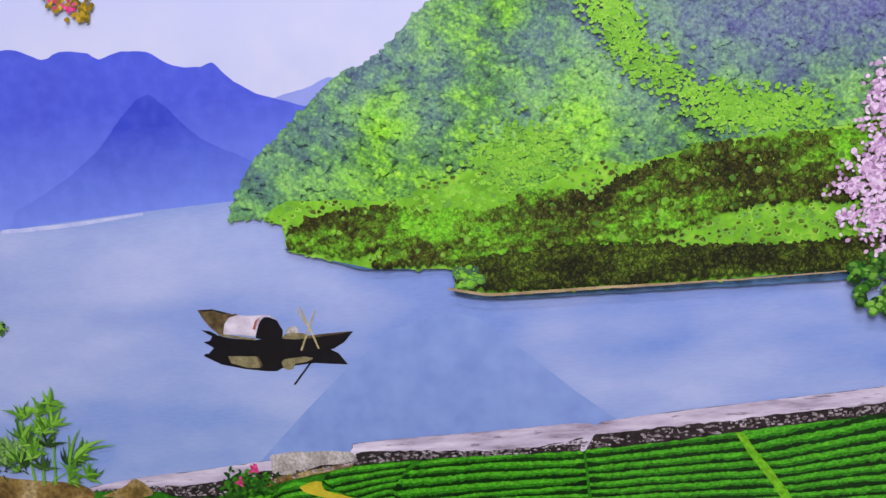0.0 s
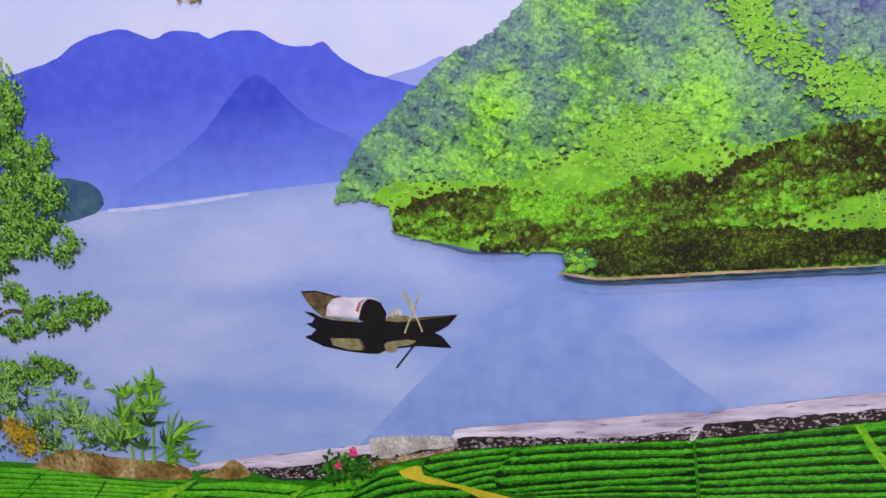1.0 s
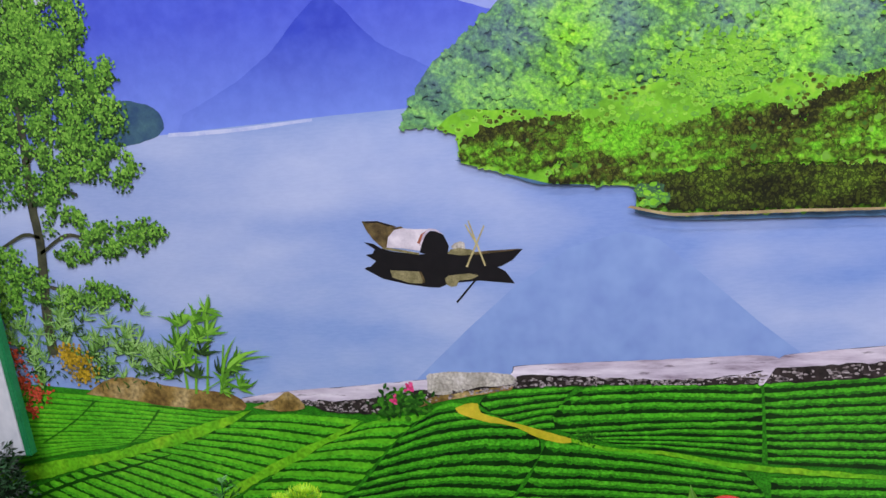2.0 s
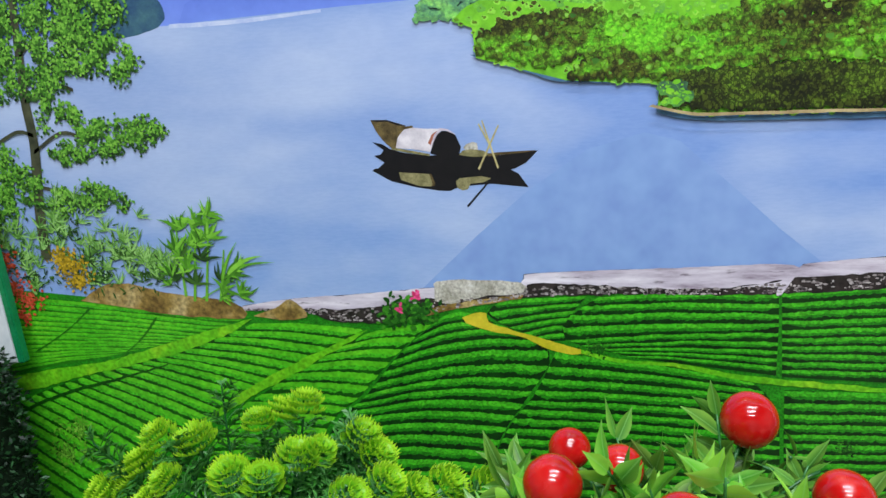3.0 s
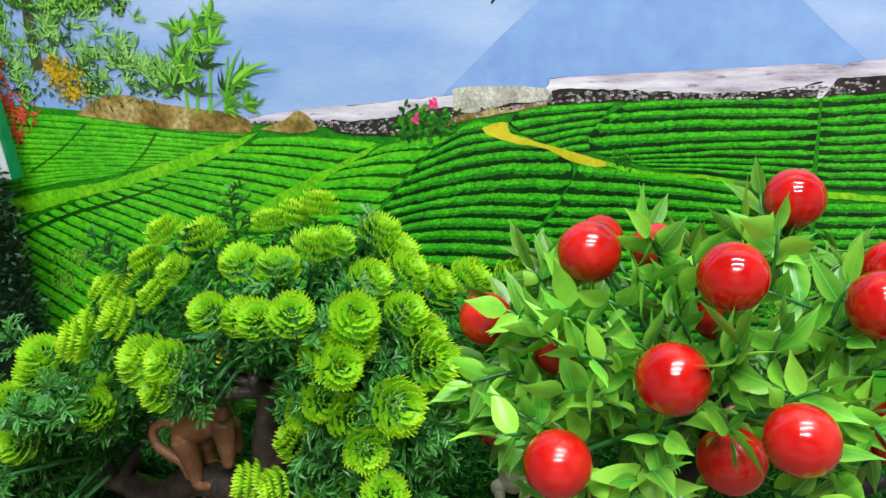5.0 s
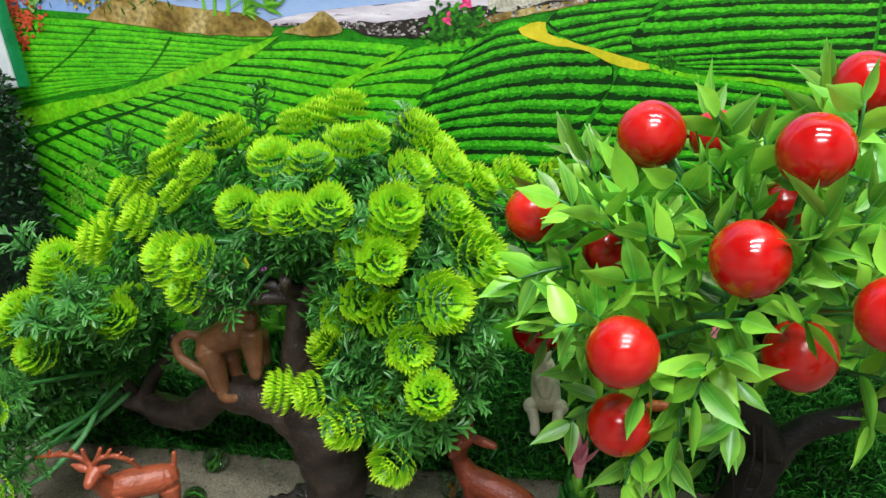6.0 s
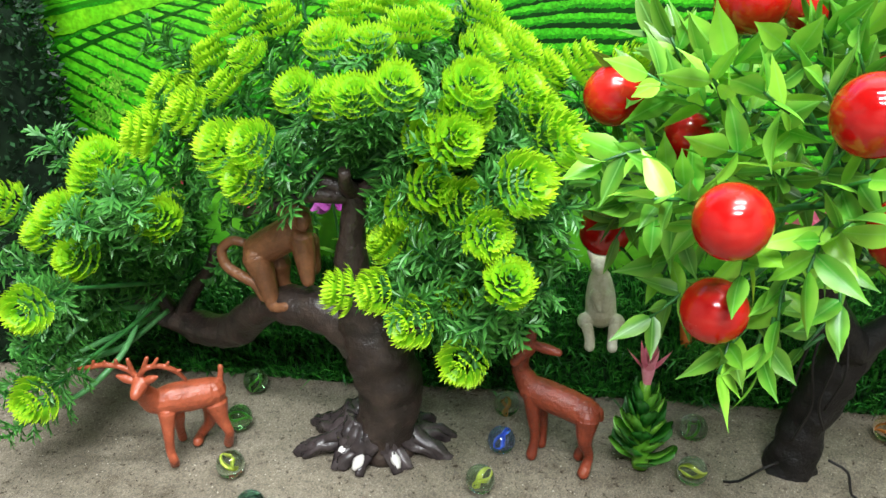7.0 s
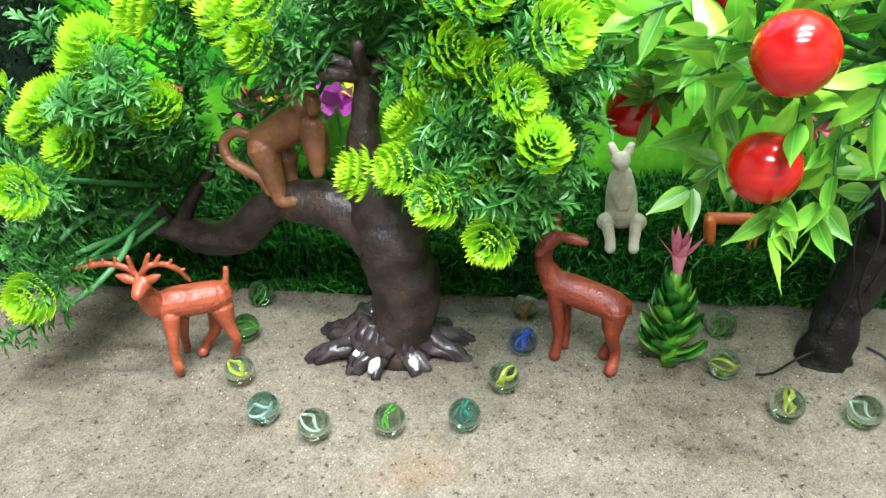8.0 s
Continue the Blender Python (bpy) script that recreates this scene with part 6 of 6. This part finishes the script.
figure("toy_doe", "brown plastic toy doe with ribbed coat and raised head", "toy deer", (-0.078, 0.457, 0.0), [
    ([(-0.096, 0.464, 0.052), (-0.085, 0.461, 0.049), (-0.072, 0.457, 0.046), (-0.060, 0.453, 0.043)], [0.0085, 0.0095, 0.0095, 0.0092]),
    ([(-0.098, 0.465, 0.055), (-0.103, 0.465, 0.066), (-0.102, 0.464, 0.077), (-0.098, 0.462, 0.084)], [0.0075, 0.0055, 0.0050, 0.0050])] + [
    ([(-0.099, 0.462, 0.084), (-0.103, 0.456, 0.082), (-0.106, 0.452, 0.079)], [0.0054, 0.0042, 0.0026]),
    ([(-0.097, 0.464, 0.086), (-0.096, 0.464, 0.092), (-0.095, 0.464, 0.099)], [0.0030, 0.0027, 0.0010]),
    ([(-0.094, 0.463, 0.085), (-0.086, 0.461, 0.084), (-0.079, 0.459, 0.083)], [0.0026, 0.0029, 0.0014]),
    ([(-0.095, 0.461, 0.048), (-0.094, 0.460, 0.030), (-0.093, 0.461, 0.014), (-0.095, 0.458, 0.002)], [0.0060, 0.0036, 0.0027, 0.0032]),
    ([(-0.092, 0.468, 0.045), (-0.089, 0.471, 0.028), (-0.088, 0.473, 0.014), (-0.089, 0.471, 0.002)], [0.0055, 0.0036, 0.0026, 0.0030]),
    ([(-0.060, 0.449, 0.042), (-0.061, 0.446, 0.026), (-0.058, 0.448, 0.013), (-0.061, 0.444, 0.002)], [0.0076, 0.0044, 0.0027, 0.0034]),
    ([(-0.059, 0.457, 0.040), (-0.062, 0.461, 0.024), (-0.060, 0.463, 0.013), (-0.064, 0.461, 0.002)], [0.0070, 0.0044, 0.0027, 0.0032]),
    ([(-0.053, 0.452, 0.046), (-0.052, 0.453, 0.040)], [0.0026, 0.0016])], MAT["doe"], shift=(-0.001, 0.004, 0.0), fat=1.05, size=0.91)
MONKEY_BODY = [([(-0.2556, 0.474, 0.1279), (-0.2447, 0.473, 0.1342), (-0.2341, 0.472, 0.1405), (-0.2275, 0.471, 0.1443)], [0.00981, 0.01006, 0.00981, 0.0081]),
    ([(-0.2288, 0.469, 0.1517), (-0.2268, 0.468, 0.1546)], [0.0081, 0.00785]),
    ([(-0.2217, 0.463, 0.1538), (-0.2218, 0.462, 0.1501)], [0.00491, 0.00417]),
    ([(-0.2383, 0.472, 0.1526)], [0.00245]),
    ([(-0.2464, 0.48, 0.1177), (-0.2467, 0.481, 0.1079), (-0.2445, 0.48, 0.1006), (-0.2365, 0.478, 0.1002)], [0.00712, 0.00515, 0.00393, 0.00307]),
    ([(-0.2251, 0.478, 0.1332), (-0.2249, 0.48, 0.1228), (-0.2249, 0.48, 0.1141)], [0.00564, 0.00442, 0.00393])]
MONKEY_LIMBS = [([(-0.2257, 0.467, 0.1404), (-0.2244, 0.465, 0.1294), (-0.2238, 0.464, 0.1203), (-0.2234, 0.463, 0.1152)], [0.00736, 0.00613, 0.00491, 0.00417]),
    ([(-0.2553, 0.47, 0.1251), (-0.2512, 0.467, 0.1134), (-0.2483, 0.465, 0.1024), (-0.2463, 0.463, 0.0969), (-0.2383, 0.461, 0.098)], [0.00908, 0.00662, 0.00491, 0.00368, 0.00307]),
    ([(-0.2644, 0.475, 0.1317), (-0.2721, 0.475, 0.1329), (-0.2788, 0.474, 0.1272), (-0.2766, 0.472, 0.1181), (-0.2676, 0.47, 0.1127), (-0.2584, 0.468, 0.1085), (-0.2526, 0.464, 0.1015)], [0.0027, 0.00282, 0.00307, 0.00319, 0.00331, 0.00319, 0.00245])]
figure("toy_monkey", "brown plastic toy monkey standing on the arched limb", "toy monkey", (-0.246, 0.470, 0.096), MONKEY_BODY + MONKEY_LIMBS, MAT["monkey"], 0.0004, even=True)
figure("toy_rabbit", "cream white plastic toy rabbit sitting on the turf", "toy rabbit", (-0.052, 0.550, 0.026), [
    ([(-0.052, 0.552, 0.050), (-0.053, 0.553, 0.066), (-0.054, 0.553, 0.080)], [0.0120, 0.0112, 0.0085]),
    ([(-0.055, 0.550, 0.092), (-0.055, 0.546, 0.091)], [0.0072, 0.0052]), ([(-0.059, 0.553, 0.096), (-0.062, 0.554, 0.102)], [0.0032, 0.0026]), ([(-0.051, 0.553, 0.096), (-0.048, 0.554, 0.102)], [0.0032, 0.0026]),
    ([(-0.0635, 0.546, 0.046)], [0.0068]), ([(-0.0405, 0.546, 0.046)], [0.0068]),
    ([(-0.062, 0.541, 0.043), (-0.060, 0.538, 0.034), (-0.060, 0.536, 0.029)], [0.0045, 0.0034, 0.0036]), ([(-0.042, 0.541, 0.043), (-0.043, 0.538, 0.034), (-0.043, 0.536, 0.029)], [0.0045, 0.0034, 0.0036]),
    ([(-0.057, 0.545, 0.070), (-0.054, 0.541, 0.060)], [0.0040, 0.0028]), ([(-0.049, 0.545, 0.070), (-0.051, 0.541, 0.060)], [0.0040, 0.0028])], MAT["cream"], shift=(-0.001, 0.002, 0.004), size=0.88)
figure("toy_figurine", "small orange plastic figure half hidden behind leaves", "toy animal", (0.018, 0.562, 0.026), [
    ([(0.005, 0.564, 0.044), (0.031, 0.564, 0.044)], [0.0036, 0.0036]), ([(0.004, 0.558, 0.044), (0.005, 0.556, 0.027)], [0.0036, 0.0032]), ([(0.032, 0.558, 0.044), (0.031, 0.556, 0.027)], [0.0036, 0.0032])], MAT["orange"])

# ---- marbles ----
me_marble = {k: ball_mesh("marble", m, 0.0, 24, 32) for k, m in MARBLE_GLASS.items()}
for me in me_marble.values():
    me.transform(Matrix.Scale(0.0085, 4))


def swirl_mesh(kind, seed):
    r = np.random.default_rng(seed)
    pieces = []
    for b in range(2):
        verts, faces = [], []
        turn0, width = b * 2.6 + r.uniform(0, 1), r.uniform(0.0006, 0.0012)
        n = 12
        for i in range(n + 1):
            t = i / n * 2 - 1
            a = turn0 + 1.5 * t
            rad = 0.0028 * math.sqrt(max(0.02, 1 - t * t))
            c = Vector((rad * math.cos(a), rad * math.sin(a), 0.0062 * t))
            s = Vector((-math.sin(a), math.cos(a), 0)) * width * (1.05 - t * t)
            nrm = Vector((math.cos(a), math.sin(a), 0)) * 0.0004
            verts += [c - s, c + s, c + s * 0.9 - nrm * 2, c - s * 0.9 - nrm * 2]
        for i in range(n):
            for k in range(4):
                faces.append((i * 4 + k, i * 4 + (k + 1) % 4, (i + 1) * 4 + (k + 1) % 4, (i + 1) * 4 + k))
        pieces.append((verts, faces))
    v, f = join(*pieces)
    return mesh_from("swirl", v, f, SWIRL[kind], smooth=True)


me_swirl = {k: swirl_mesh(k, i) for i, k in enumerate(SWIRL)}
for x, y, glass, sw, word in ((-0.247, 0.395, "teal", "white", "teal"), (-0.216, 0.384, "clear", "white", "pale green"), (-0.178, 0.391, "clear", "green", "green"), (-0.140, 0.398, "teal", "teal", "dark teal"),
                              (-0.122, 0.431, "clear", "yellow", "clear yellow"), (-0.272, 0.426, "clear", "yellow", "yellow-green"), (-0.285, 0.470, "green", "green", "dark green"), (-0.290, 0.511, "green", "green", "dark green"),
                              (-0.113, 0.467, "blue", "blue", "blue"), (-0.113, 0.504, "clear", "orange", "amber and blue"), (-0.002, 0.452, "clear", "yellow", "yellow"), (0.004, 0.492, "clear", "green", "pale green"),
                              (0.023, 0.419, "clear", "yellow", "yellow"), (0.059, 0.416, "clear", "white", "clear"), (0.120, 0.504, "amber", "orange", "amber")):
    mb = thing("marble", word + " glass marble with a swirl, lying on the sand", "marble", (x, y, 0.0078), "marbles on the sand", me=me_marble[glass])
    mb.rotation_euler = tuple(rng.uniform(0, 6.28, 3))
    part("swirl", me_swirl[sw], mb, word + " swirl inside the glass")

# ---- small plants ----
succ = thing("succulent_plant", "small plastic succulent with stacked leaves and a pink flower", "toy plant", (-0.030, 0.464, 0.0))
v, f = tube([(0, 0, -0.002), (0, 0, 0.03), (-0.001, 0, 0.058)], [0.005, 0.0045, 0.003], 10, 0.006)
part("stem", mesh_from("stem", v, f, MAT["succulent"], smooth=True), succ)


def fleshy(length, width):
    verts, faces = [], []
    for i in range(7):
        t = i / 6
        w, th = width * 0.5 * (0.45 + 0.75 * t - 0.15 * t * t if t < 0.8 else 0.80 if t < 0.95 else 0.25), 0.0016 * (1.1 - t)
        z = 0.25 * length * t * t
        verts += [(length * t, -w, z + 0.0008), (length * t, 0, z + th * 0.5), (length * t, w, z + 0.0008), (length * t, 0, z - th)]
    for i in range(6):
        for k in range(4):
            faces.append((i * 4 + k, (i + 1) * 4 + k, (i + 1) * 4 + (k + 1) % 4, i * 4 + (k + 1) % 4))
    faces.append((24, 25, 26, 27))
    return mesh_from("leaf", verts, faces, MAT["succulent"], smooth=True)


FLESH = [fleshy(0.019, 0.014), fleshy(0.017, 0.013), fleshy(0.014, 0.010)]
for k in range(36):
    t = k / 36
    part("leaf", FLESH[0 if t < 0.4 else 1 if t < 0.75 else 2], succ, "", pose(0, 0, 0.001 + 0.047 * t) @ pose(0, 0, 0, 0, 0, k * 137.5) @ pose(0.0055 * (1 - t * 0.4), 0, 0, 0, -24 - 40 * t, 0))
PETAL = leaf_mesh(31, MAT["pink"], 0.017, 0.0055)
flower = part("flower", mesh_from("flower", *tube([(0, 0, 0.054), (0, 0, 0.062), (0, 0, 0.069)], [0.0018, 0.0030, 0.0042], 10, 0.003), MAT["pink"], smooth=True), succ, "pink bell flower")
for k in range(8):
    part("petal", PETAL, flower, "", pose(0, 0, 0.0665) @ pose(0, 0, 0, 0, 0, k * 45) @ pose(0.0018, 0, 0, 0, -42 - 22 * (k % 2), 0))


def turf_flower(at, mat, size, label, tilt):
    x, y, z = at
    foot = turf_height(y) - 0.002
    ob = thing("artificial_flower", label, "flower", (x, y, foot), "flowers on the turf")
    v, f = tube([(0, 0, 0), (0.002, 0, (z - foot) * 0.5), (0, 0, z - foot)], [0.0013, 0.0012, 0.001], 6, 0.006)
    part("stem", mesh_from("stem", v, f, MAT["stem"], smooth=True), ob)
    pm = leaf_mesh(41, mat, size, size * 0.72)
    for k in range(9):
        part("petal", pm, ob, "", pose(0, 0, z - foot, tilt, 0, 0) @ pose(0, 0, 0, 0, 0, k * 40 * (1 if k < 6 else 1.7)) @ pose(0.001, 0, 0, 0, -20 - 35 * (k >= 6), 0))
    for k in range(3):
        part("leaf", LEAVES[k], ob, "", pose(0, 0, (z - foot) * (0.35 + 0.2 * k)) @ pose(0, 0, 0, 0, -25, 100 * k + 200))


turf_flower((-0.308, 0.600, 0.107), MAT["rose"], 0.018, "rose-red artificial flower on the turf", 60)
turf_flower((-0.292, 0.602, 0.112), MAT["yellow"], 0.017, "yellow artificial flower on the turf", 50)
turf_flower((-0.250, 0.600, 0.108), MAT["purple"], 0.021, "purple artificial flower on the turf", 60)
turf_flower((-0.268, 0.603, 0.122), MAT["purple"], 0.012, "purple artificial flower on the turf", 60)
turf_flower((-0.232, 0.604, 0.118), MAT["yellow"], 0.014, "yellow-green artificial flower on the turf", 40)
turf_flower((-0.366, 0.598, 0.120), MAT["rose"], 0.008, "small red artificial flower on the turf", 60)
turf_flower((0.068, 0.580, 0.098), MAT["pink"], 0.015, "pale pink artificial rose on the turf", 60)
turf_flower((0.087, 0.582, 0.104), MAT["pink"], 0.014, "pale pink artificial rose on the turf", 50)
